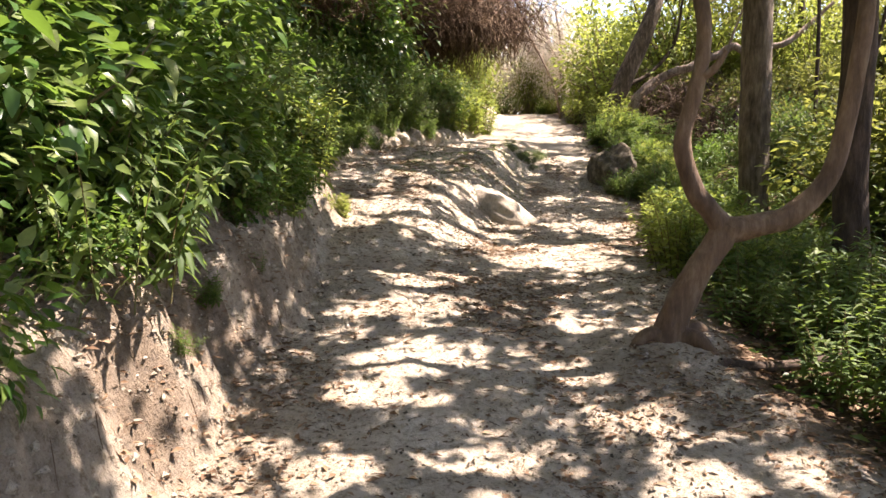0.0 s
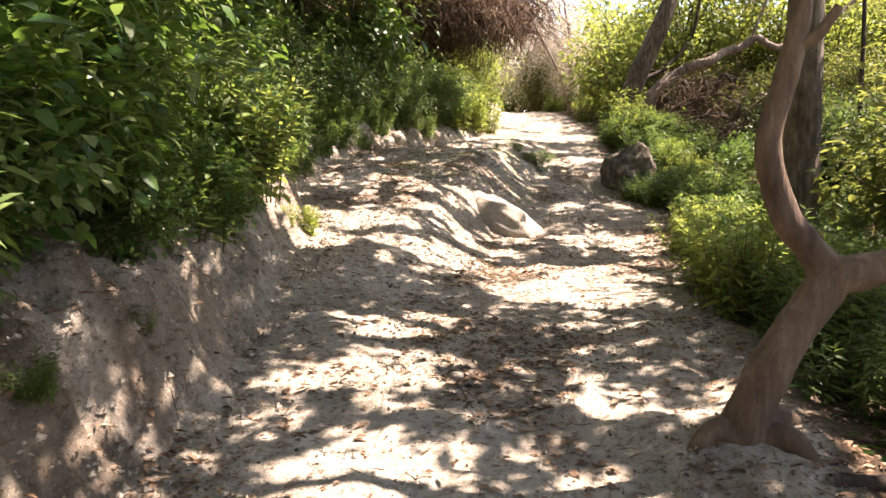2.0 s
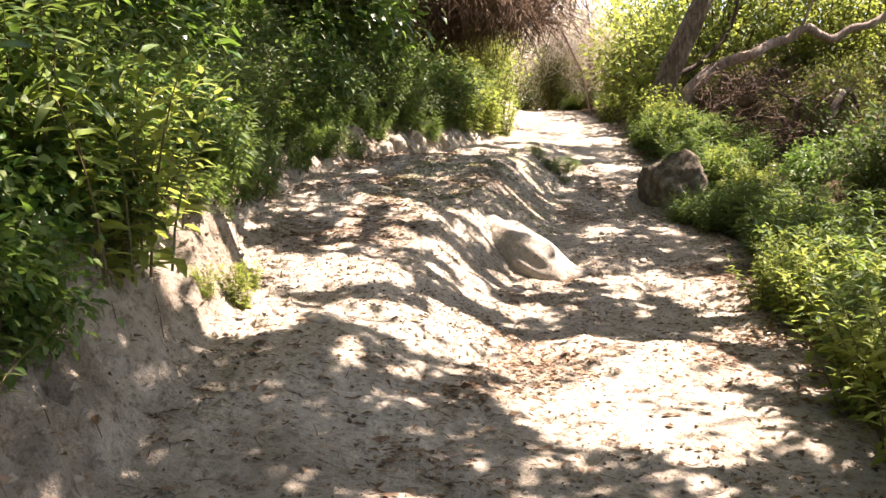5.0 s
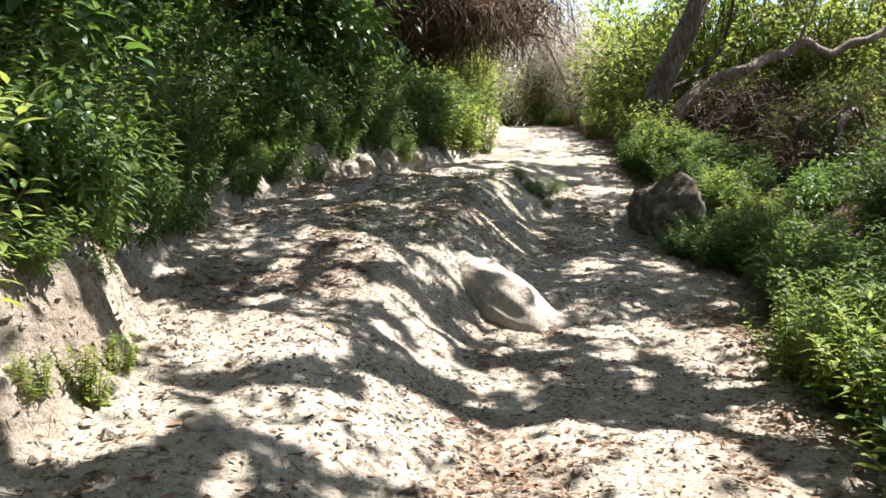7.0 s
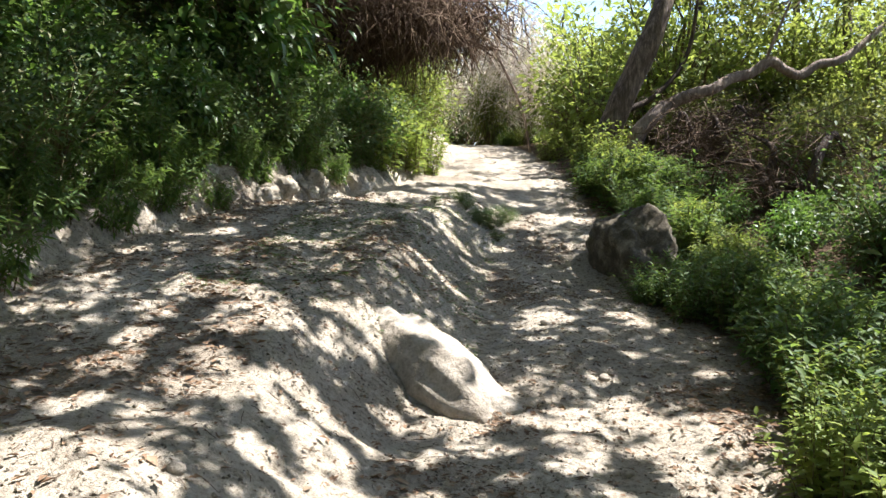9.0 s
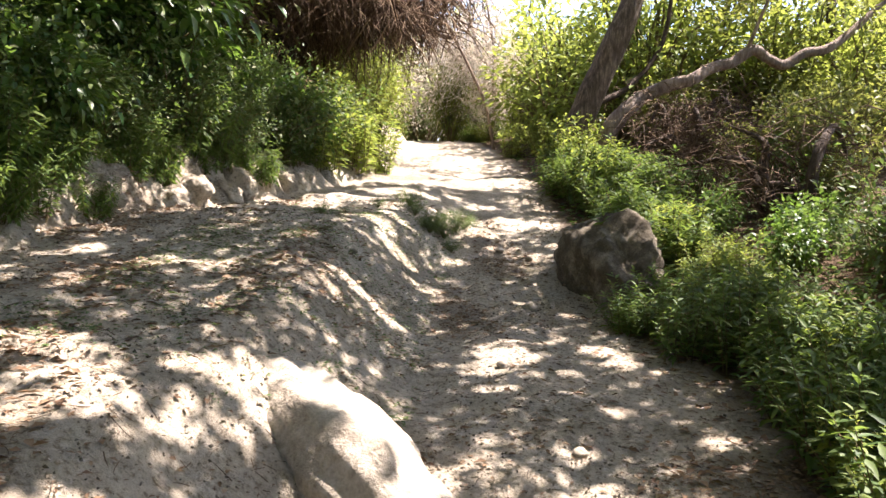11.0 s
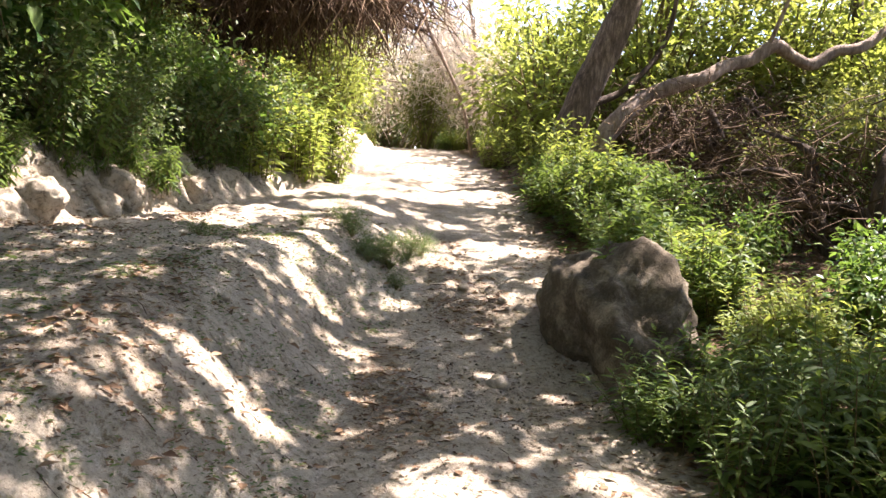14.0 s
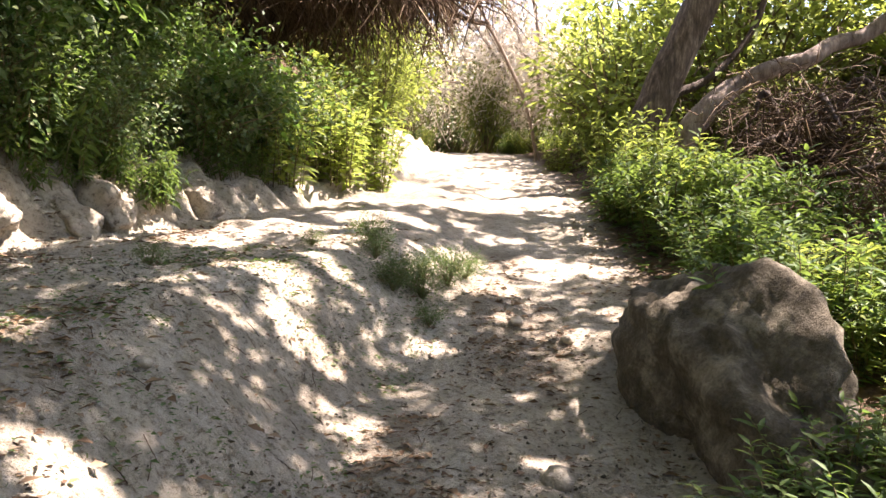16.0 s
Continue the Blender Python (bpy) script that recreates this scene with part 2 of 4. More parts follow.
# ---- mesh helpers ----
def mesh_np(name, verts, tris, mat, flat=False):
    verts, tris = np.asarray(verts, np.float32).reshape(-1, 3), np.asarray(tris, np.int32).reshape(-1, 3)
    me = bpy.data.meshes.new(name)
    me.vertices.add(len(verts))
    me.vertices.foreach_set("co", verts.ravel())
    me.loops.add(tris.size)
    me.loops.foreach_set("vertex_index", tris.ravel())
    me.polygons.add(len(tris))
    me.polygons.foreach_set("loop_start", np.arange(0, tris.size, 3, dtype=np.int32))
    me.polygons.foreach_set("use_smooth", np.full(len(tris), not flat))
    me.update(calc_edges=True)
    me.materials.append(mat)
    return me


def unit(v):
    return v / np.maximum(np.linalg.norm(v, axis=-1, keepdims=True), 1e-9)


def leaf_arrays(p, d, nrm, length, width, fine=False):
    """Leaves as folded, pointed blades: bases p, ways d, normals nrm."""
    p, d = np.asarray(p, float), unit(np.asarray(d, float))
    side = unit(np.cross(d, nrm))
    up = np.cross(side, d)
    length, width = np.broadcast_to(length, len(p))[:, None], np.broadcast_to(width, len(p))[:, None]
    k = len(p)
    if not fine:
        v = np.stack([p, p + d * length * 0.42 + side * width * 0.5 + up * width * 0.16, p + d * length - up * length * 0.12, p + d * length * 0.42 - side * width * 0.5 + up * width * 0.16], 1)
        f = np.array([[0, 1, 2], [0, 2, 3]])
    else:
        mid = p + d * length * 0.5
        v = np.stack([p, p + d * length * 0.28 + side * width * 0.48 + up * width * 0.15, p + d * length * 0.66 + side * width * 0.36 + up * width * 0.08 - up * length * 0.03, p + d * length - up * length * 0.14,
                      p + d * length * 0.66 - side * width * 0.36 + up * width * 0.08 - up * length * 0.03, p + d * length * 0.28 - side * width * 0.48 + up * width * 0.15, mid], 1)
        f = np.array([[0, 1, 6], [1, 2, 6], [2, 3, 6], [3, 4, 6], [4, 5, 6], [5, 0, 6]])
    m = v.shape[1]
    return v.reshape(-1, 3), (f[None] + (np.arange(k) * m)[:, None, None]).reshape(-1, 3)


def tube_arrays(lines, sides=5):
    """Tapered tubes along polylines: each line is (points, radii)."""
    vs, fs, n0 = [], [], 0
    for pts, rad in lines:
        pts, rad = np.asarray(pts, float), np.asarray(rad, float)
        t = unit(np.gradient(pts, axis=0))
        ref = np.where(np.abs(t[:, 2:3]) > 0.9, np.array([[1.0, 0, 0]]), np.array([[0, 0, 1.0]]))
        a = unit(np.cross(t, ref))
        for i in range(1, len(a)):
            if np.dot(a[i], a[i - 1]) < 0:
                a[i] = -a[i]
        b = np.cross(t, a)
        ang = np.arange(sides) * 2 * np.pi / sides
        ring = pts[:, None] + rad[:, None, None] * (np.cos(ang)[None, :, None] * a[:, None] + np.sin(ang)[None, :, None] * b[:, None])
        k = len(pts)
        vs.append(ring.reshape(-1, 3))
        i, j = np.meshgrid(np.arange(k - 1), np.arange(sides), indexing="ij")
        q = np.stack([i * sides + j, i * sides + (j + 1) % sides, (i + 1) * sides + (j + 1) % sides, (i + 1) * sides + j], -1).reshape(-1, 4) + n0
        fs += [q[:, [0, 1, 2]], q[:, [0, 2, 3]]]
        n0 += k * sides
    return np.concatenate(vs), np.concatenate(fs)


def curve_points(ctrl, steps=6):
    """A smooth polyline through control points (x, y, z, radius)."""
    c = np.array(ctrl, float)
    u = np.arange(len(c))
    w = np.linspace(0, len(c) - 1, (len(c) - 1) * steps + 1)
    q = np.stack([along(w, u, c[:, i]) for i in range(4)], 1)
    return q[:, :3], q[:, 3]


def part(name, me, parent, label=""):
    ob = new(name, me)
    ob.parent = parent
    return tagged(ob, label)


def empty(name, m=None):
    ob = new(name)
    ob.empty_display_size = 0.1
    if m is not None:
        ob.matrix_basis = m
    return ob


RNG = np.random.default_rng(7)


# ---- ground ----
def axis_steps(lo, hi, step, reach, growth=1.16):
    mid = list(np.arange(lo, hi + 1e-6, step))
    out, d = [], step
    x = mid[-1]
    while x < reach:
        d *= growth
        x += d
        out.append(x)
    back, d, x = [], step, mid[0]
    while x > -reach:
        d *= growth
        x -= d
        back.append(x)
    return np.array(back[::-1] + mid + out)


def build_ground():
    xs, ys = axis_steps(-2.4, 4.2, 0.042, 900), axis_steps(1.2, 21, 0.05, 900, 1.08)
    gx, gy = np.meshgrid(xs, ys)
    gz = height(gx, gy)
    nx, ny = len(xs), len(ys)
    i, j = np.meshgrid(np.arange(ny - 1), np.arange(nx - 1), indexing="ij")
    a = i * nx + j
    tris = np.concatenate([np.stack([a, a + 1, a + nx + 1], -1).reshape(-1, 3), np.stack([a, a + nx + 1, a + nx], -1).reshape(-1, 3)])
    me = mesh_np("ground", np.stack([gx, gy, gz], -1), tris, SOIL)
    left, right = along(gy, *TOE) - gx, gx - along(gy, *RIGHT)
    litter = np.maximum(smooth((left - 0.7) / 0.5), smooth((right + 0.15) / 0.5)) + 0.9 * smooth((fbm(gx * 1.6, gy * 0.9, 77) - 0.12) * 4) * 0.36
    litter = litter + 0.42 * smooth((left + 0.05) / 0.2) * smooth((fbm(gx * 3, gy * 3, 78) + 0.16) * 4) * smooth((13 - gy) / 4)
    at = me.attributes.new("litter", "FLOAT", "POINT")
    at.data.foreach_set("value", np.clip(litter, 0, 1).astype(np.float32).ravel())
    return tagged(new("ground", me), "dry sandy eroded trail soil with ruts and cut bank", "ground", kind="structure")


build_ground()


# ---- rocks ----
def rock_mesh(name, size, mat, seed, rough=0.22, sub=4):
    bm = bmesh.new()
    bmesh.ops.create_icosphere(bm, subdivisions=sub, radius=1)
    off = Vector((seed * 3.1, seed * 1.7, seed * 0.9))
    for v in bm.verts:
        q = v.co.copy()
        k = 1 + rough * noise.noise(q * 1.1 + off) * 1.6 + rough * 0.6 * noise.noise(q * 2.7 + off) + rough * 0.36 * noise.noise(q * 5.3 + off) + rough * 0.24 * noise.noise(q * 11 + off)
        v.co = Vector((q.x * size[0], q.y * size[1], q.z * size[2])) * k
    for f in bm.faces:
        f.smooth = True
    me = bpy.data.meshes.new(name)
    bm.to_mesh(me)
    bm.free()
    me.materials.append(mat)
    return me


tagged(new("rock", rock_mesh("rock", (0.3, 0.88, 0.28), PALE_ROCK, 3, 0.22)), "elongated tan sandstone rock half sunk in the trail", "rock").matrix_basis = pose(0.85, 12.76, 0.78, 19, 6, 44)
boulder = tagged(new("boulder", rock_mesh("boulder", (0.39, 1.1, 0.52), DARK_ROCK, 8, 0.28, 5)), "dark earthy boulder at the trail edge among green herbs", "boulder")
boulder.matrix_basis = pose(3.5, 16.7, 1.27, 12, 8, 8)
for i, (x, y, s) in enumerate([(-0.98, 17.6, 0.17), (-0.85, 18.15, 0.19), (-0.62, 19.0, 0.16), (-0.56, 19.4, 0.2), (-0.36, 19.85, 0.19), (-0.1, 20.5, 0.18), (-1.35, 16.6, 0.15)]):
    st = tagged(new("bank_stone", rock_mesh("bank_stone", (s * 1.1, s * 1.25, s * 0.95), SOIL, 20 + i, 0.3, 4)), "rounded pale soil-coated lump in the foot of the bank", "stone", "stones along the bank")
    st.matrix_basis = pose(x - 0.1, y, ground_z(x - 0.1, y) - s * 0.15, 10 * i, 5, 30 * i)
for i, (x, y, s) in enumerate([(2.55, 16.1, 0.07), (2.0, 14.3, 0.04), (1.6, 9.9, 0.035), (2.45, 9.0, 0.05), (1.9, 11.2, 0.035), (0.2, 5.6, 0.03), (-0.6, 8.6, 0.05), (2.6, 18.2, 0.05), (0.9, 15.8, 0.04), (2.9, 17.9, 0.04), (2.2, 12.9, 0.04), (-0.2, 10.1, 0.035)]):
    st = tagged(new("pebble", rock_mesh("pebble", (s, s * 1.2, s * 0.75), PALE_ROCK, 40 + i, 0.25, 2)), "small pale stone lying on the trail", "stone", "pebbles on the trail")
    st.matrix_basis = pose(x, y, ground_z(x, y) + s * 0.35, 0, 0, 47 * i)


# ---- trees ----
def tube_part(name, ctrl, mat, parent, label="", sides=14, steps=8, seed=0, lump=0.08):
    pts, rad = curve_points(ctrl, steps)
    v, f = tube_arrays([(pts, rad)], sides)
    k = len(pts)
    c = np.repeat(pts, sides, 0)
    wob = 1 + lump * 2 * fbm(np.repeat(np.arange(k), sides) * 0.35 + seed, np.tile(np.arange(sides), k) * 0.9 + seed, seed, 3)
    return part(name, mesh_np(name, c + (v - c) * wob[:, None], f, mat), parent, label)


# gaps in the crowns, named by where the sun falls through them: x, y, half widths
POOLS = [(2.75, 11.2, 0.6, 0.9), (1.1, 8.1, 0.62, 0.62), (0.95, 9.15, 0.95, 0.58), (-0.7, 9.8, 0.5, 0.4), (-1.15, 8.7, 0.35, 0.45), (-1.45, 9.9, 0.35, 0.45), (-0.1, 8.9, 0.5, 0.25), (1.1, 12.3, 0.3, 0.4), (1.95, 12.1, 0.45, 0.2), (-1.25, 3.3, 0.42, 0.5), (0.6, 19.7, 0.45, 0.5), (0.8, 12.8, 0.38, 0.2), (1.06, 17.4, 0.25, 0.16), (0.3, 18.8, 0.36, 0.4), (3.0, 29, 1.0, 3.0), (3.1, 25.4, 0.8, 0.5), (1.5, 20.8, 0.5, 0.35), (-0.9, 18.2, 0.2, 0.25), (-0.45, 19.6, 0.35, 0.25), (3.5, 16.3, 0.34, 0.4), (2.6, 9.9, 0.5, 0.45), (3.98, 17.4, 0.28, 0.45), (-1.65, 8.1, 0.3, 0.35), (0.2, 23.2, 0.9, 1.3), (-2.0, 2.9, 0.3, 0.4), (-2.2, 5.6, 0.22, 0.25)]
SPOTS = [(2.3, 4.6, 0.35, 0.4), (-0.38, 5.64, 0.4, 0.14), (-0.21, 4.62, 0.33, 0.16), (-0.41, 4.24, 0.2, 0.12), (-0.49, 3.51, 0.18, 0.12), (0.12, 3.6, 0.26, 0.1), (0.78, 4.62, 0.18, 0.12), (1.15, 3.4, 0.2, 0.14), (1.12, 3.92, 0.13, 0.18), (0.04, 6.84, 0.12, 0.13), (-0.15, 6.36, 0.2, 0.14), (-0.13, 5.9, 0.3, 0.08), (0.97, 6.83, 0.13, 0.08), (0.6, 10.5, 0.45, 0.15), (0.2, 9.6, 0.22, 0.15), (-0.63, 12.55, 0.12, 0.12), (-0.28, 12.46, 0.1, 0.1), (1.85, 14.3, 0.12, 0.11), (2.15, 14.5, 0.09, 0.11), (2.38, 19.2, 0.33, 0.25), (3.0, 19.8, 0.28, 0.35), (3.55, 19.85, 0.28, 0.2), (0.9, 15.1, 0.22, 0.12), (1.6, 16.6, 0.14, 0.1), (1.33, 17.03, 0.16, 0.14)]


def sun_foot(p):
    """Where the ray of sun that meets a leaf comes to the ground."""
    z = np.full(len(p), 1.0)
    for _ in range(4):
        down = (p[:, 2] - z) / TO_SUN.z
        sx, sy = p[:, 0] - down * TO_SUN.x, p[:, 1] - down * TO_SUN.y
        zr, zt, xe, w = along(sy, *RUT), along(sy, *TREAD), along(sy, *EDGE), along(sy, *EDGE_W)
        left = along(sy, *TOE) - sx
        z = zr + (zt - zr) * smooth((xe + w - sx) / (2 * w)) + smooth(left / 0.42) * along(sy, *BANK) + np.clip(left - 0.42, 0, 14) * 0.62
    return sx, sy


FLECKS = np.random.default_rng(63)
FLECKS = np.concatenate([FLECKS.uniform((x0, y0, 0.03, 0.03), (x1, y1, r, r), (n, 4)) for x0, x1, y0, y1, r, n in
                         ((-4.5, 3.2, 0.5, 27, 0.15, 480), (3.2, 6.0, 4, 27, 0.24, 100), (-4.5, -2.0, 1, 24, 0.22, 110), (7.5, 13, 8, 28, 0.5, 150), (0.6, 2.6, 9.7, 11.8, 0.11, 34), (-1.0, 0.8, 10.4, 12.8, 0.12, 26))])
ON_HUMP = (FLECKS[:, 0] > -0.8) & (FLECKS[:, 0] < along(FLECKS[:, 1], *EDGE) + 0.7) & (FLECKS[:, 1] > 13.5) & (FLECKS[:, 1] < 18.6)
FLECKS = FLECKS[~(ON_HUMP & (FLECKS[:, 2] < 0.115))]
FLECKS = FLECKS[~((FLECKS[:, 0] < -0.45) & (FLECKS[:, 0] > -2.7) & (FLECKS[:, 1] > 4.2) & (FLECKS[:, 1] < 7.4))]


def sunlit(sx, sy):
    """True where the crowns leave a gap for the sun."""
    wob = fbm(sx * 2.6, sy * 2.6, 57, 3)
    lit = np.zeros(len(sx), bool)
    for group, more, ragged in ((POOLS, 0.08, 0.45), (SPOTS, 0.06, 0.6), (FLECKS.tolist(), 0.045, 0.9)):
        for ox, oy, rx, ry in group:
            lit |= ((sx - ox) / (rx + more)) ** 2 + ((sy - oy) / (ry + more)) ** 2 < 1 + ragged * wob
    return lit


def crown_mesh(name, boxes, density, per, size, mat, seed, radius=0.34, shading=False):
    """Leaf clumps at twig ends, with gaps between them; density: clumps over a square metre.
    Heights of a shading crown are counted from a line that climbs with the trail."""
    g = np.random.default_rng(seed)
    ps = []
    for (x0, x1, y0, y1, z0, z1) in boxes:
        c = g.uniform((x0, y0, z0), (x1, y1, z1), (int(density * (x1 - x0) * (y1 - y0)), 3))
        if shading:
            c[:, 2] += 0.22 * c[:, 1] + 0.5 * fbm(c[:, 0] * 0.6, c[:, 1] * 0.6, seed, 3)
        else:
            e = (c - [(x0 + x1) / 2, (y0 + y1) / 2, (z0 + z1) / 2]) / [(x1 - x0) / 2, (y1 - y0) / 2, (z1 - z0) / 2]
            c = c[(e**4).sum(1) < 1.3]
        ps.append(c[~((c[:, 0] > -1.5) & (c[:, 0] < 5.2) & (c[:, 2] < 2.4 + 0.24 * c[:, 1]))])
    c = np.concatenate(ps)
    k = len(c)
    rr = np.repeat(g.uniform(0.6, 1.3, k) * radius, per)[:, None]
    off = unit(g.normal(size=(k * per, 3))) * g.uniform(0.1, 1, (k * per, 1)) ** 0.6 * rr * [1, 1, 0.45]
    p = np.repeat(c, per, 0) + off
    d = unit(off) + g.normal(size=p.shape) * 0.5 - [0, 0, 0.35]
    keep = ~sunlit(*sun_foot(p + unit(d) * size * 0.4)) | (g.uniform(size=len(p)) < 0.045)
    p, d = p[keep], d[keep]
    v, f = leaf_arrays(p, d, g.normal(size=p.shape) * 0.6 + [0, 0, 1], g.uniform(0.7, 1.3, len(p)) * size, g.uniform(0.4, 0.6, len(p)) * size)
    lines = []
    mid = c.mean(0)
    ends = c[:: max(1, k // 60)]
    feet = mid + (ends - mid)[:, None] * np.linspace(0.35, 1, 10)[None, :, None]
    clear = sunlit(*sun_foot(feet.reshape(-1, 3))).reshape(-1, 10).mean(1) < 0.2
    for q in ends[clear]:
        a = mid + (q - mid) * 0.35
        b = (a + q) / 2 + g.normal(size=3) * 0.15
        lines.append(([a, b, q], [0.02, 0.012, 0.005]))
    return mesh_np(name, v, f, mat), lines


def crown(parent, boxes, density, per, size, mat, seed, twig_mat, radius=0.34, shading=False):
    me, lines = crown_mesh("crown", boxes, density, per, size, mat, seed, radius, shading)
    tagged(part("crown", me, parent, "open leafy crown"), kind="stuff")
    v, f = tube_arrays(lines, 4)
    tagged(part("branchwork", mesh_np("branchwork", v, f, twig_mat), parent), kind="stuff")


tree = tagged(empty("forked_tree"), "reddish-brown forked tree leaning beside the trail", "tree")
tube_part("trunk", [(1.34, 4.88, 0.05, 0.2), (1.4, 4.9, 0.46, 0.112), (1.5, 4.9, 0.74, 0.088), (1.66, 4.9, 1.0, 0.084), (1.74, 4.9, 1.12, 0.09)], BARK_RED, tree, seed=3)
limb = tube_part("limb", [(1.73, 4.9, 1.08, 0.078), (1.64, 4.9, 1.2, 0.064), (1.52, 4.9, 1.35, 0.057), (1.44, 4.9, 1.63, 0.053), (1.51, 4.9, 1.94, 0.047), (1.56, 4.92, 2.27, 0.045), (1.55, 5.0, 2.7, 0.048), (1.8, 5.3, 3.6, 0.04), (2.0, 5.6, 5.2, 0.025)], BARK_RED, tree, seed=5)
tube_part("branch_stub", [(1.52, 4.9, 2.0, 0.03), (1.6, 4.85, 2.06, 0.024), (1.66, 4.82, 2.16, 0.016)], BARK_RED, limb, "short broken branch stub", sides=8, steps=4, seed=4)
limb = tube_part("limb", [(1.72, 4.9, 1.1, 0.085), (1.92, 4.9, 1.13, 0.072), (2.12, 4.9, 1.2, 0.066), (2.33, 4.9, 1.42, 0.06), (2.43, 4.9, 1.81, 0.054), (2.5, 4.9, 2.3, 0.05), (2.6, 5.0, 2.9, 0.045), (2.9, 5.2, 4.0, 0.038), (3.1, 5.6, 5.6, 0.025)], BARK_RED, tree, seed=6)
for rx, ry in ((-0.26, -0.08), (0.24, -0.2), (0.3, 0.12)):
    tube_part("root", [(1.4, 4.9, 0.36, 0.09), (1.4 + rx * 0.5, 4.9 + ry * 0.5, ground_z(1.4 + rx * 0.5, 4.9 + ry * 0.5) + 0.02, 0.06), (1.4 + rx, 4.9 + ry, ground_z(1.4 + rx, 4.9 + ry) - 0.03, 0.025)], BARK_RED, tree, sides=8, steps=5, seed=2)
crown(tree, [(-2.2, 5.2, 1.0, 7.6, 3.9, 5.3)], 24, 26, 0.168, LEAF_TREE, 11, BARK_RED, 0.28, True)

tree = tagged(empty("straight_tree"), "straight grey-brown furrowed tree trunk behind the herbs", "tree")
tube_part("trunk", [(4.22, 11, 0.1, 0.3), (4.22, 11, 0.7, 0.22), (4.2, 11, 1.8, 0.2), (4.2, 11.05, 3.5, 0.19), (4.25, 11.2, 6, 0.15), (4.4, 11.5, 8.5, 0.07)], BARK_GREY, tree, seed=9)
crown(tree, [(-2.2, 7.6, 9.4, 14.4, 3.9, 5.4)], 24, 26, 0.168, LEAF_TREE, 12, BARK_GREY, 0.28, True)

tree = tagged(empty("dark_tree"), "dark shaded tree trunk among the undergrowth", "tree")
tube_part("trunk", [(3.75, 7.3, -0.1, 0.24), (3.72, 7.3, 0.5, 0.17), (3.66, 7.3, 1.5, 0.15), (3.7, 7.35, 3, 0.14), (3.5, 7.4, 5.5, 0.1), (3.4, 7.6, 7.5, 0.05)], BARK_DARK, tree, seed=10)
crown(tree, [(5.2, 8.4, 1.5, 9.4, 3.6, 5.4), (-2.2, 5.2, 7.6, 9.4, 3.9, 5.3)], 24, 26, 0.168, LEAF_TREE, 13, BARK_DARK, 0.28, True)

tree = tagged(empty("leaning_tree"), "grey-brown leaning tree trunk at the trail side", "tree")
tube_part("trunk", [(5.0, 24.9, 2.3, 0.38), (5.2, 25, 3.2, 0.29), (5.68, 25, 4.4, 0.27), (6.22, 25, 5.7, 0.25), (6.6, 25.2, 7, 0.16), (6.8, 25.4, 9, 0.08)], BARK_LEAN, tree, seed=14)
tube_part("limb", [(5.6, 25, 3.9, 0.08), (6.4, 25.3, 4.3, 0.06), (7.2, 25.6, 5.3, 0.05), (7.5, 25.8, 7.0, 0.03)], BARK_DARK, tree, sides=8, seed=15)
crown(tree, [(4.5, 9.5, 21.5, 28, 6.6, 10)], 2.5, 45, 0.15, LEAF_TREE, 14, BARK_LEAN, 0.42)

tree = tagged(empty("arching_tree"), "pale weathered tree arching low over the undergrowth", "tree")
tube_part("trunk", [(5.5, 24, 2.5, 0.25), (5.64, 24, 3.27, 0.18), (5.96, 24, 3.69, 0.16), (6.35, 24.1, 3.98, 0.14), (6.77, 24, 4.18, 0.125), (7.2, 23.9, 4.3, 0.115), (7.6, 24, 4.54, 0.11), (8.05, 24.05, 4.68, 0.105), (8.44, 24, 4.92, 0.11), (8.75, 24, 4.76, 0.095), (9.1, 24, 4.66, 0.1), (9.5, 24, 4.9, 0.09), (10.1, 24, 5.08, 0.085), (11.4, 24.2, 6.2, 0.05)], BARK_PALE, tree, seed=16)
tube_part("limb", [(8.3, 24, 4.86, 0.045), (8.5, 23.8, 5.6, 0.03), (8.9, 23.6, 6.8, 0.015)], BARK_PALE, tree, sides=8, seed=17)
crown(tree, [(7.5, 12.5, 20, 27, 5.6, 8.5)], 2.5, 45, 0.15, LEAF_TREE, 15, BARK_PALE, 0.4)

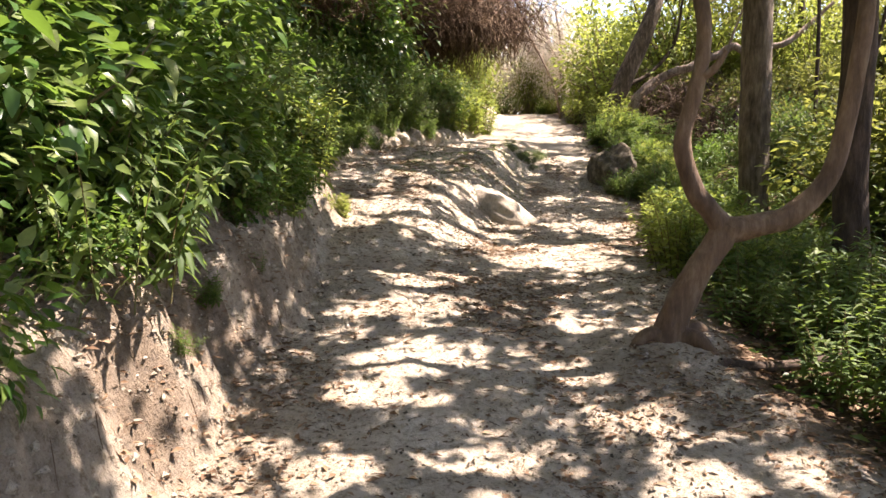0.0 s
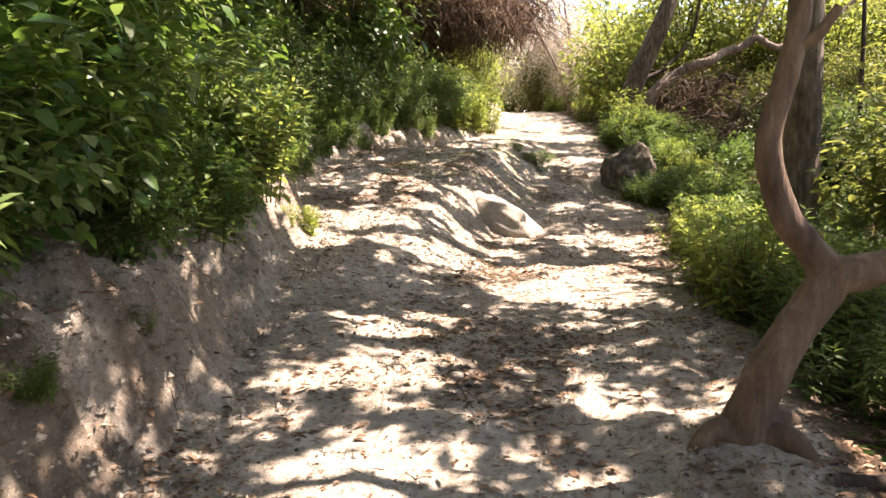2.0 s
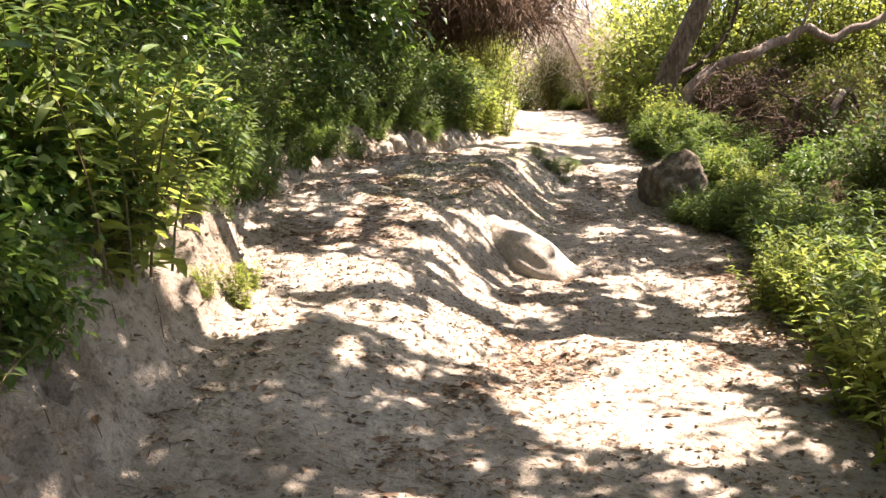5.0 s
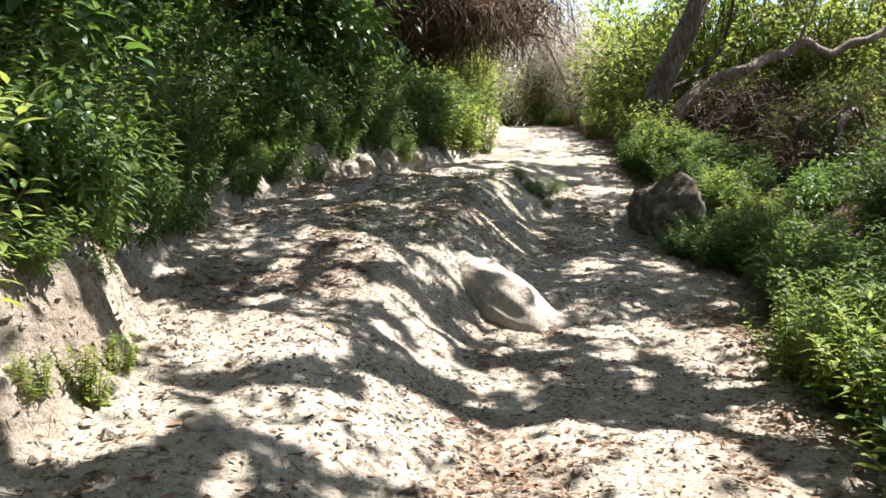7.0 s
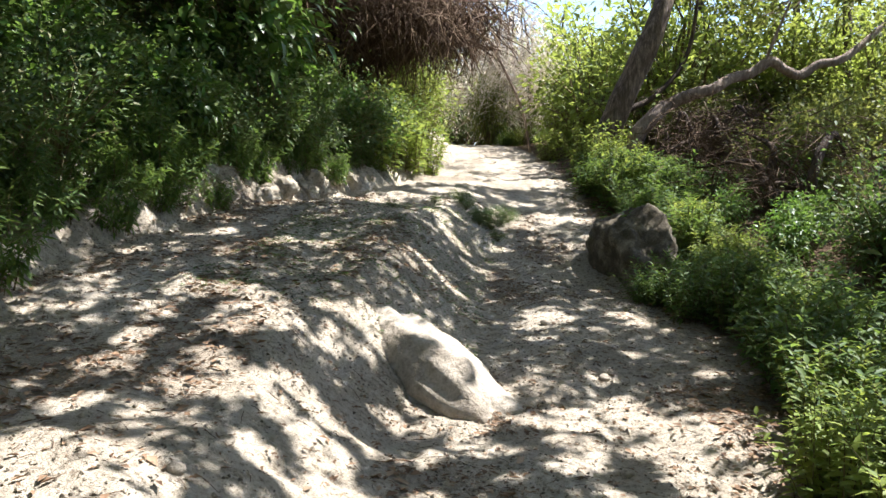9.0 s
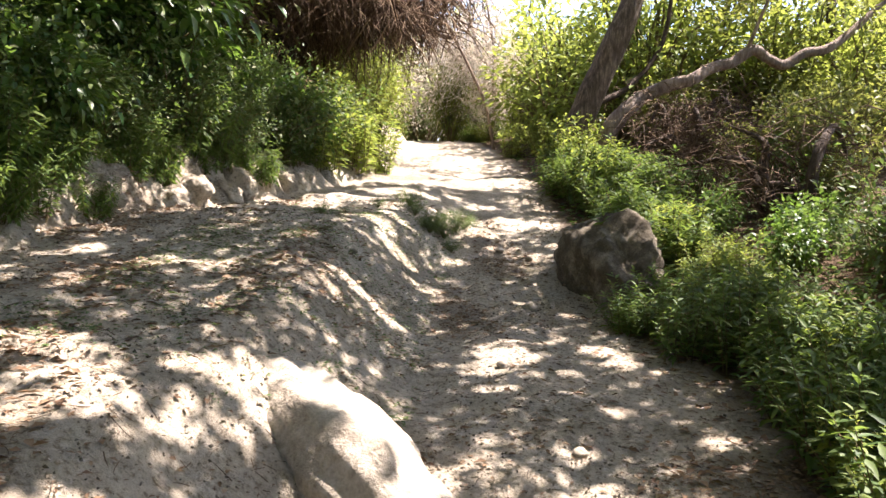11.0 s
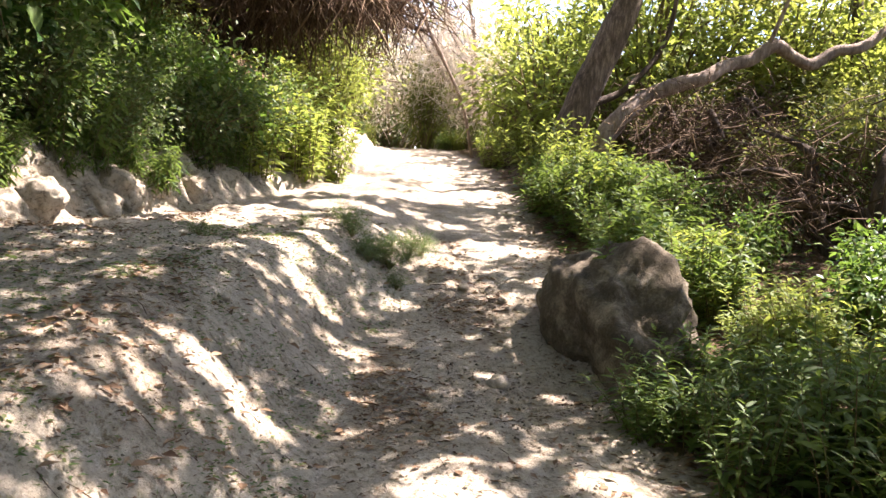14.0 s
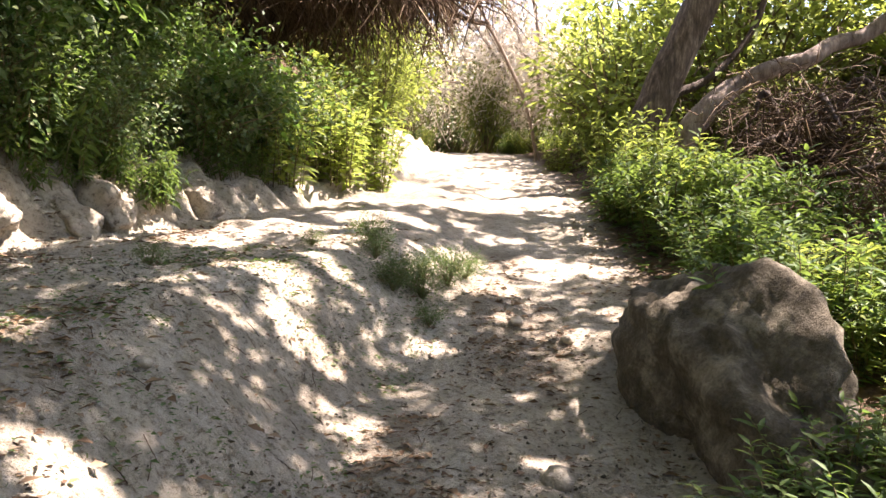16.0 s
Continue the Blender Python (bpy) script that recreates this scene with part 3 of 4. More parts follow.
for i, (x, y, r, h) in enumerate([(6.6, 14.5, 0.04, 9), (9.0, 17.5, 0.04, 8.5), (11.8, 20.0, 0.05, 9.5), (8.4, 11.6, 0.13, 10), (9.6, 15.5, 0.11, 9), (11.5, 22.8, 0.05, 8), (10.5, 20.5, 0.12, 10), (5.6, 9.2, 0.07, 7.5), (8.0, 28.5, 0.1, 9), (11.5, 26.5, 0.12, 10), (12.5, 31, 0.12, 11)]):
    tree = tagged(empty("woodland_tree"), "slender shaded woodland tree with sparse green leaves", "tree", "woodland trees")
    z = ground_z(x, y)
    lx, ly = RNG.uniform(-1.3, 1.3, 2)
    tube_part("trunk", [(x, y, z - 0.2, r * 1.5), (x, y, z + 0.4, r), (x + lx * 0.4, y + ly * 0.3, z + h * 0.35, r * 0.85), (x + lx, y + ly, z + h * 0.7, r * 0.6), (x + lx * 1.2, y + ly * 1.3, z + h, r * 0.25)], BARK_DARK, tree, sides=9, steps=5, seed=30 + i)
    spots = {0: [(-2.2, 8.0, 14.4, 19.4, 3.9, 5.4)], 2: [(-2.2, 8.2, 19.4, 24.4, 3.9, 5.6)]}.get(i, [(x - 2.2, x + 2.2, y - 2.2, y + 2.2, z + h * (0.5 if y < 24 else 0.2), z + h)])
    if i in (0, 2):
        crown(tree, spots, 24, 26, 0.168, LEAF_TREE, 50 + i, BARK_DARK, 0.28, True)
    else:
        crown(tree, spots, 3.2, 46, 0.135, LEAF_TREE, 50 + i, BARK_DARK, 0.42)


# ---- shrubs and herbs ----
def herb_parts(seed, h, spread, stems, pitch, length, width, fine, droop=0.2, start=0.12):
    """Upright stems with alternate leaves, denser to the tip."""
    g = np.random.default_rng(seed)
    lines, P, D, N, L = [], [], [], [], []
    for _ in range(stems):
        a, r = g.uniform(0, 6.283), spread * math.sqrt(g.uniform()) * 0.55
        base = np.array([math.cos(a) * r, math.sin(a) * r, -0.06])
        hh = h * g.uniform(0.55, 1.05)
        lean = np.array([math.cos(a), math.sin(a), 0]) * r * 0.7 + g.normal(size=3) * [0.08, 0.08, 0] * h
        u = np.linspace(0, 1, 6)[:, None]
        pts = base + np.array([0, 0, 1]) * hh * (u - 0.12 * u**3) + lean * u**1.6
        lines.append((pts, np.linspace(0.006, 0.002, 6)))
        k = int(hh / pitch)
        s = np.linspace(start, 1, k) ** 0.85
        q = np.stack([np.interp(s, u[:, 0], pts[:, i]) for i in range(3)], 1)
        ang = np.arange(k) * 2.4 + g.uniform(0, 6) + g.normal(size=k) * 0.3
        rise = np.where(s > 0.85, 0.7, 0.15) + g.normal(size=k) * 0.2 - droop
        P.append(q)
        D.append(np.stack([np.cos(ang), np.sin(ang), rise], 1))
        N.append(np.stack([-np.cos(ang) * 0.3, -np.sin(ang) * 0.3, np.ones(k)], 1) + g.normal(size=(k, 3)) * 0.25)
        L.append(g.uniform(0.7, 1.2, k) * length * (1.1 - 0.45 * s))
    L = np.concatenate(L)
    return tube_arrays(lines, 3), leaf_arrays(np.concatenate(P), np.concatenate(D), np.concatenate(N), L, L * width, fine)


def bush_parts(seed, h, spread, limbs, leaves, length, width, fine, droop=0.3):
    """A rounded, uneven bush: branching limbs with leaves clustered on twig ends."""
    g = np.random.default_rng(seed)
    lines, tips = [], []
    for _ in range(limbs):
        a, e = g.uniform(0, 6.283), g.uniform(0.15, 1.0)
        end = np.array([math.cos(a) * spread * (1 - 0.6 * e**2), math.sin(a) * spread * (1 - 0.6 * e**2), h * (0.25 + 0.75 * e)]) * g.uniform(0.7, 1.08)
        mid = end * [0.4, 0.4, 0.6] + g.normal(size=3) * 0.06 * h
        pts = np.array([[0, 0, -0.1], mid * 0.5 + [0, 0, 0.03], mid, (mid + end) / 2 + g.normal(size=3) * 0.03 * h, end])
        lines.append((pts, [0.016 * h, 0.012 * h, 0.008 * h, 0.005 * h, 0.002]))
        for s in (0.45, 0.65, 0.85, 1.0):
            tips.append(mid + (end - mid) * (s - 0.45) / 0.55 + g.normal(size=3) * 0.09 * spread)
    tips = np.array(tips)
    c = tips[g.integers(0, len(tips), leaves)]
    off = g.normal(size=(leaves, 3)) * [0.16, 0.16, 0.13] * np.array([spread, spread, spread])
    p = c + off
    p[:, 2] = np.maximum(p[:, 2], 0.02)
    d = unit(off) * 0.8 + unit(p - [0, 0, h * 0.3]) * 0.7 + g.normal(size=p.shape) * 0.45 - [0, 0, droop]
    nr = unit(p - [0, 0, h * 0.2]) * 0.5 + [0, 0, 0.8] + g.normal(size=p.shape) * 0.35
    L = g.uniform(0.6, 1.25, leaves) * length
    return tube_arrays(lines, 4), leaf_arrays(p, d, nr, L, L * width, fine)


def plant(name, parts, leaf_mat, label, group, category="shrub"):
    ob = tagged(empty(name), label, category, group)
    tagged(part("stem", mesh_np("stem", *parts[0], STEM), ob), kind="stuff")
    tagged(part("foliage", mesh_np("foliage", *parts[1], leaf_mat), ob), kind="stuff")
    return ob


class Planter:
    """Sets copies of a few grown plants about the ground."""

    def __init__(self, kinds):
        self.kinds, self.used = kinds, set()

    def put(self, x, y, scale=1.0, sink=0.0, tip=(0, 0)):
        i = len(self.used) if len(self.used) < len(self.kinds) else int(RNG.integers(0, len(self.kinds)))
        k = self.kinds[i]
        m = pose(x, y, ground_z(x, y) - sink, tip[0], tip[1], RNG.uniform(0, 360))
        ob = k if i not in self.used else copy_thing(k, Matrix.Identity(4))
        self.used.add(i)
        ob.matrix_basis = m
        ob.scale = (scale * RNG.uniform(0.88, 1.12), scale * RNG.uniform(0.88, 1.12), scale * RNG.uniform(0.85, 1.15))
        return ob


def scatter(planter, n, ys, offset, side, scale, tip=0, gap=0.0):
    """n plants along the trail, at distances from its edge: side -1 the cut bank, +1 the low side."""
    for _ in range(n):
        y = RNG.uniform(*ys)
        o = RNG.uniform(*offset)
        x = float(along(np.array([y]), *(TOE if side < 0 else RIGHT))[0]) + side * o
        planter.put(x, y, RNG.uniform(*scale), 0.02, (0, tip * RNG.uniform(0.3, 1.2)))


HERB = Planter([plant("green_herb", herb_parts(100 + i, 0.75, 0.5, 22, 0.025, 0.145, 0.28, True), LEAF_HERB, "leafy green herb clump growing beside the trail", "herbs") for i in range(4)])
LIME = Planter([plant("lime_herb", herb_parts(120 + i, 0.8, 0.45, 24, 0.024, 0.13, 0.32, True, 0.2, 0.04), LEAF_LIME, "sunlit yellow-green leafy shrub beside the trail", "bright shrubs") for i in range(3)])
VINE = Planter([plant("broadleaf_shrub", bush_parts(140 + i, 1.15, 0.85, 30, 1500, 0.12, 0.55, True, 0.6), LEAF_BROAD, "dense broad-leaved green shrub on the bank", "bank shrubs") for i in range(4)])
SLOPE = Planter([plant("bank_herb", herb_parts(160 + i, 0.95, 0.75, 28, 0.03, 0.18, 0.24, True, 0.65), LEAF_HERB, "tall narrow-leaved green herb on the bank", "bank herbs") for i in range(3)])
GREY = Planter([plant("small_leaved_bush", bush_parts(180 + i, 1.3, 0.95, 30, 1900, 0.078, 0.52, False, 0.2), LEAF_GREY, "grey-green small-leaved bush on the bank", "grey bushes") for i in range(3)])
GLOW = Planter([plant("yellow_green_bush", bush_parts(220 + i, 3.0, 1.6, 40, 1500, 0.19, 0.5, False, 0.4), LEAF_LIME, "tall sunlit yellow-green bush at the trail's end", "sunlit bushes") for i in range(2)])
# dry bushes whose pale leaf colour stands in for the glare behind them
PALE = Planter([plant("dry_glare_bush", bush_parts(240 + i, 3.0, 1.7, 30, 1300, 0.075, 0.5, False, 0.4), LEAF_PALE, "tall dry bush at the trail's end, coloured pale for glare", "bleached bushes") for i in range(2)])
THICK = Planter([plant("thicket_bush", bush_parts(200 + i, 3.2, 1.9, 44, 2500, 0.2, 0.5, False, 0.4), LEAF_TREE, "tall dense woodland thicket bush", "thicket") for i in range(4)])

# bank, near to far
scatter(VINE, 17, (1.8, 7.0), (0.85, 1.7), -1, (0.75, 1.15), 8)
scatter(SLOPE, 9, (2.5, 9.0), (0.5, 1.3), -1, (0.8, 1.2), 14)
scatter(VINE, 24, (0.0, 12.0), (1.5, 3.6), -1, (1.2, 1.8))
scatter(SLOPE, 34, (9.0, 18.0), (0.5, 2.2), -1, (0.75, 1.2), 10)
scatter(GREY, 44, (9.6, 24.0), (0.6, 2.6), -1, (0.6, 1.1), 8)
scatter(SLOPE, 40, (9.6, 21.0), (0.12, 0.8), -1, (0.35, 0.7), 16)
scatter(HERB, 40, (9.6, 22.0), (0.25, 1.6), -1, (0.5, 0.9), 14)
scatter(HERB, 12, (3.0, 9.0), (0.4, 0.9), -1, (0.45, 0.8), 20)
scatter(VINE, 18, (10.0, 22.0), (1.8, 4.5), -1, (1.2, 2.0))
scatter(THICK, 26, (2.0, 25.0), (2.9, 5.0), -1, (0.7, 1.1))
scatter(THICK, 18, (3.0, 30.0), (5.0, 8.5), -1, (1.0, 1.5))
for x, y, s in [(-1.35, 7.6, 1.25), (-1.5, 8.2, 1.2), (0.2, 22.2, 1.5), (0.7, 23.4, 1.9), (0.3, 24.2, 2.0), (1.1, 25.2, 1.8), (1.2, 24.2, 1.6)]:
    LIME.put(x, y, s)
scatter(VINE, 7, (3.6, 7.6), (0.45, 0.7), -1, (0.28, 0.4), 22)
scatter(VINE, 16, (3.0, 10.0), (0.4, 0.85), -1, (0.32, 0.55), 22)
for x, y, s in [(2.95, 10.2, 0.95), (3.3, 10.5, 1.0), (3.1, 9.7, 0.85), (3.05, 11.3, 0.75), (3.4, 11.8, 0.85), (3.7, 11.2, 0.95), (3.5, 12.3, 0.75), (3.2, 10.9, 0.8)]:
    LIME.put(x, y, s)
for x, y, s in [(3.35, 15.42, 0.72), (3.22, 15.25, 0.5), (3.55, 15.6, 0.8), (3.72, 15.85, 0.8), (3.5, 15.1, 0.75), (3.75, 15.35, 0.7), (4.15, 15.6, 0.6), (3.4, 14.6, 0.8), (4.4, 16.3, 0.6), (3.85, 14.8, 0.9), (4.4, 17.2, 0.8)]:
    HERB.put(x, y, s)
for x, y, s in [(1.6, 18.65, 0.17), (1.75, 18.25, 0.16), (1.95, 18.5, 0.2), (1.55, 19.0, 0.17), (2.0, 18.1, 0.14), (1.95, 18.75, 0.2), (2.15, 18.95, 0.22), (1.78, 18.4, 0.2), (2.3, 19.3, 0.2), (1.15, 18.6, 0.12), (0.55, 16.9, 0.1)]:
    GREY.put(x, y, s)
for x, y, s in [(-1.95, 2.9, 0.55), (-1.75, 2.3, 0.6), (-1.85, 2.0, 0.6)]:
    VINE.put(x, y, s, 0.05, (0, 25))
scatter(SLOPE, 22, (13.0, 23.0), (0.5, 2.6), -1, (0.7, 1.2), 8)
scatter(VINE, 20, (13.0, 23.0), (0.7, 2.8), -1, (0.6, 1.1), 8)
scatter(THICK, 12, (15.0, 26.0), (2.2, 4.0), -1, (0.4, 0.7))
# low side
scatter(HERB, 42, (6.4, 15.2), (0.38, 1.4), 1, (0.75, 1.2))
scatter(HERB, 40, (16.8, 26.0), (0.45, 1.7), 1, (0.8, 1.4))
scatter(LIME, 18, (6.6, 11.0), (0.15, 0.9), 1, (0.75, 1.1))
scatter(LIME, 8, (11.0, 15.0), (0.45, 1.2), 1, (0.6, 0.9))
scatter(LIME, 10, (15.8, 18.5), (1.05, 1.6), 1, (0.7, 1.0))
scatter(LIME, 16, (21.0, 29.0), (0.2, 1.4), 1, (1.0, 1.7))
scatter(HERB, 26, (1.5, 8.0), (0.5, 2.6), 1, (0.7, 1.1))
for x, y, s in [(2.35, 4.5, 0.85), (2.6, 5.2, 1.0), (2.15, 5.7, 0.8), (2.75, 4.2, 0.9), (2.4, 3.7, 0.65), (3.0, 4.8, 1.1), (3.1, 5.8, 1.1), (2.5, 6.2, 0.9)]:
    HERB.put(x, y, s)
scatter(HERB, 16, (7.0, 16.0), (1.4, 2.6), 1, (0.6, 0.9))
scatter(GREY, 12, (8.0, 16.0), (2.0, 5.0), 1, (0.7, 1.2))
scatter(GREY, 5, (15.0, 20.0), (2.5, 6.0), 1, (0.4, 0.7))
scatter(THICK, 10, (5.0, 11.0), (3.4, 7.0), 1, (0.5, 0.9))
scatter(THICK, 22, (10.0, 23.0), (3.0, 9.0), 1, (0.3, 0.5))
scatter(THICK, 6, (26.0, 32.0), (4.0, 13.0), 1, (0.8, 1.2))
scatter(THICK, 6, (30.0, 40.0), (9.0, 16.0), 1, (0.7, 1.2))
scatter(THICK, 7, (9.0, 24.0), (9.5, 14.0), 1, (0.8, 1.2))
for x, y, s in [(5.6, 28.5, 0.9), (6.4, 30.2, 1.2), (5.3, 31.0, 0.6), (7.6, 27.5, 1.4), (1.0, 27.6, 0.55), (9.5, 29, 1.6), (6.6, 26.6, 1.0), (0.9, 31.0, 0.9), (10.2, 26.5, 1.2), (12.2, 28.5, 1.4), (8.4, 30.5, 1.3), (11, 24.8, 0.9)]:
    GLOW.put(x, y, s)
for x, y, s in [(7.4, 20.3, 0.42), (7.0, 18.4, 0.28), (7.6, 25.4, 0.5), (9.4, 26.4, 0.8)]:
    THICK.put(x, y, s)
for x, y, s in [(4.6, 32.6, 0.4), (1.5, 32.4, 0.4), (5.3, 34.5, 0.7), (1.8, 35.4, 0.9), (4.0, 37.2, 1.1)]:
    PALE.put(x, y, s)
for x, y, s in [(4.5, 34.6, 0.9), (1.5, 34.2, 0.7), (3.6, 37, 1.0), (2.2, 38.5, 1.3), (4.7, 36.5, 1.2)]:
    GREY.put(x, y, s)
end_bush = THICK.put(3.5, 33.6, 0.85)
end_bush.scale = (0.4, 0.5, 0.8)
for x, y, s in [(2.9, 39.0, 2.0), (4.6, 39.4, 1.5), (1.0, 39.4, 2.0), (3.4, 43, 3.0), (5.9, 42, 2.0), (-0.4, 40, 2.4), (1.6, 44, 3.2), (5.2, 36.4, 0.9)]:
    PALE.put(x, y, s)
for x, y, s in [(7.0, 35, 1.0), (8.4, 37, 1.2), (10.6, 36, 1.4), (8.2, 42, 1.8), (-1.5, 43, 3.0), (7.0, 47, 2.6), (-4, 46, 3.4)]:
    GLOW.put(x, y, s)
for _ in range(34):
    (HERB if RNG.uniform() < 0.5 else LIME).put(RNG.uniform(3.9, 6.2) if RNG.uniform() < 0.7 else RNG.uniform(0.3, 1.9), RNG.uniform(32.0, 36.5), RNG.uniform(0.6, 1.0))
for x, y, s in [(5.3, 18.3, 0.36), (6.0, 17.3, 0.45), (6.8, 19.2, 0.5), (5.9, 20.8, 0.4), (5.4, 16.6, 0.4), (7.0, 16.4, 0.6), (6.3, 15.4, 0.5), (7.6, 20.4, 0.6)]:
    VINE.put(x, y, s * 1.3)
# beyond the trail's end, and behind
for x, y, s in [(0.6, 35, 1.0), (6.4, 38.5, 0.6), (0.9, 33.0, 0.55), (-1.2, 33, 1.2), (8, 38, 1.0), (1.5, 41, 1.1), (-3, 38, 1.6), (11, 40, 1.2), (-0.4, 30.5, 1.0), (6.2, 31.5, 1.0), (-5, -3, 1.3), (-2.5, -5, 1.2), (4.5, -4, 1.3), (6, -1, 1.2), (-4.5, 0, 1.2)]:
    THICK.put(x, y, s)

for x, y, s in [(-1.22, 3.7, 0.24), (-1.3, 4.4, 0.26), (-1.2, 5.1, 0.22), (-1.45, 9.7, 0.24)]:
    HERB.put(x, y, s, 0.0, (0, 18))


for x, y, s in [(-1.12, 8.75, 0.4), (-1.2, 8.5, 0.3), (-1.15, 9.1, 0.28)]:
    LIME.put(x, y, s, 0.0, (0, 14))


# ---- dead brush hanging over the bank, dry twigs coloured pale for glare at the trail's end ----
def strand_mesh(name, anchors, length, drop, thick, mat, seed):
    g = np.random.default_rng(seed)
    a, n = anchors, len(anchors)
    w = unit(g.normal(size=(n, 3)) * [1, 1, 0.5] - [0, 0, drop])
    ln = g.uniform(0.3, 1.2, (n, 1)) * length
    pts = [a, a + w * ln * 0.5 + g.normal(size=(n, 3)) * 0.08 * length, a + w * ln - [0, 0, 1] * ln * 0.3 * drop]
    side = unit(np.cross(w, g.normal(size=(n, 3)))) * thick * g.uniform(0.5, 1.5, (n, 1))
    oth = np.cross(unit(w), unit(side)) * np.linalg.norm(side, axis=1, keepdims=True)
    ring = np.stack([p + o * k for p, k in zip(pts, (1, 0.7, 0.25)) for o in (side, -0.5 * side + 0.87 * oth, -0.5 * side - 0.87 * oth)], 1)
    f = []
    for r in (0, 3):
        for j in range(3):
            b = (j + 1) % 3
            f += [[r + j, r + b, r + 3 + b], [r + j, r + 3 + b, r + 3 + j]]
    return mesh_np(name, ring.reshape(-1, 3), (np.array(f)[None] + (np.arange(n) * 9)[:, None, None]).reshape(-1, 3), mat)


def dead_brush(name, label, foot, ends, n, spread, length, drop, thick, mat, bark, seed):
    """Arching dead limbs from one foot, each hung with twigs."""
    ob = tagged(empty(name), label, "dead brush")
    g = np.random.default_rng(seed)
    foot = np.array(foot, float)
    for i, e in enumerate(ends):
        e = np.array(e, float)
        q = [foot + (e - foot) * k + [0, 0, lift] + g.normal(size=3) * 0.12 for k, lift in ((0.0, -0.2), (0.3, 0.35), (0.65, 0.45), (1.0, 0.0))]
        ctrl = [(*p, r) for p, r in zip(q, (0.1, 0.075, 0.05, 0.015))]
        tube_part("limb", ctrl, bark, ob, sides=7, steps=6, seed=seed + i)
        pts, _ = curve_points(ctrl, 12)
        pick = pts[g.integers(len(pts) // 4, len(pts), n)] + g.normal(size=(n, 3)) * spread * np.array([1, 1, 0.6])
        tagged(part("twig_mass", strand_mesh("twig_mass", pick, length, drop, thick, mat, seed + 50 + i), ob), kind="stuff")
    return ob


dead_brush("dead_brush", "dark red-brown dead brush hanging over the bank", (-3.6, 25.5, 4.2), [(-3.6, 22, 5.7), (-3.0, 21, 6.2), (-2.6, 23, 5.9), (-2.0, 22.4, 5.4), (1.6, 25, 5.7), (2.2, 26.6, 6.0), (2.8, 27.5, 6.7), (2.6, 28, 7.6), (-1.4, 23.5, 6.2), (-0.4, 24, 6.0), (0.6, 24.6, 6.2), (1.4, 25, 6.3), (2.3, 26, 6.0), (-0.8, 25, 7.6), (1.0, 26, 7.8)], 1100, 0.5, 1.0, 0.8, 0.013, TWIG_BROWN, BARK_DARK, 300)
dead_brush("dead_brush", "tangle of brown dead branches on the shaded bank", (-4.6, 18.5, 4.2), [(-4.2, 16, 5.4), (-3.0, 17.6, 5.2), (-2.4, 19.5, 5.2), (-3.4, 20.5, 5.8), (-2.0, 18.2, 5.6)], 1000, 0.45, 0.8, 0.6, 0.011, TWIG_BROWN, BARK_DARK, 310)
# pale twig colour carries the bright haze at the trail's end
dead_brush("dry_glare_brush", "dry twigs at the end of the trail, coloured pale for glare", (5.2, 34.5, 3.4), [(3.4, 33, 6.4), (2.6, 33.5, 7.2), (4.2, 32.5, 6.2), (3.4, 34, 8.4), (2.2, 34.5, 5.6), (4.6, 33, 8.0)], 340, 0.6, 1.2, 0.5, 0.01, TWIG_PALE, BARK_PALE, 330)
dead_brush("brush_pile", "brown dead brush pile under the arching tree", (6.6, 22.6, 2.4), [(5.7, 21.8, 3.0), (6.4, 21.5, 3.3), (7.2, 21.8, 3.4), (6.0, 22.6, 3.4), (7.8, 22.2, 3.1), (6.9, 21.2, 2.7)], 280, 0.34, 0.5, 0.4, 0.008, TWIG_BROWN, BARK_DARK, 350)

dead_tree = tagged(empty("dead_tree"), "thin grey dead tree leaning over the trail's end", "tree")
tube_part("trunk", [(4.35, 29.9, 2.9, 0.045), (4.04, 29.7, 4.24, 0.038), (3.59, 29.7, 5.22, 0.036), (3.18, 29.7, 5.97, 0.036), (2.79, 29.7, 6.76, 0.03), (2.3, 29.6, 8.3, 0.02)], BARK_PALE, dead_tree, sides=9, seed=81)
tube_part("limb", [(3.18, 29.7, 5.97, 0.045), (2.85, 29.65, 6.0, 0.06), (2.5, 29.6, 6.12, 0.055), (2.07, 29.6, 6.26, 0.05), (1.4, 29.5, 6.5, 0.03)], BARK_DARK, dead_tree, sides=9, seed=82)

dead_brush("brush_pile", "shaded brown dead brush in the hollow", (6.4, 18.2, 1.6), [(5.6, 18.8, 2.2), (5.4, 19.8, 2.4), (7.2, 18.8, 2.5), (6.2, 20.2, 2.8)], 170, 0.36, 0.55, 0.4, 0.008, TWIG_BROWN, BARK_DARK, 370)

dead_limb = tagged(empty("bank_tree"), "dark dead tree with a level bare limb on the bank", "tree")
tube_part("trunk", [(-0.75, 25.2, 2.9, 0.3), (-0.7, 25.1, 4.0, 0.2), (-0.6, 25.0, 5.2, 0.18), (-0.5, 25.0, 6.6, 0.16), (-0.2, 25.2, 8.6, 0.1)], BARK_DARK, dead_limb, seed=90)
tube_part("limb", [(-0.62, 25.0, 5.1, 0.09), (-1.0, 23.4, 4.95, 0.085), (-1.6, 22.2, 5.0, 0.08), (-2.4, 22.0, 5.1, 0.075), (-3.44, 22.0, 5.22, 0.06), (-4.6, 22.2, 5.5, 0.03)], BARK_DARK, dead_limb, sides=9, seed=91)

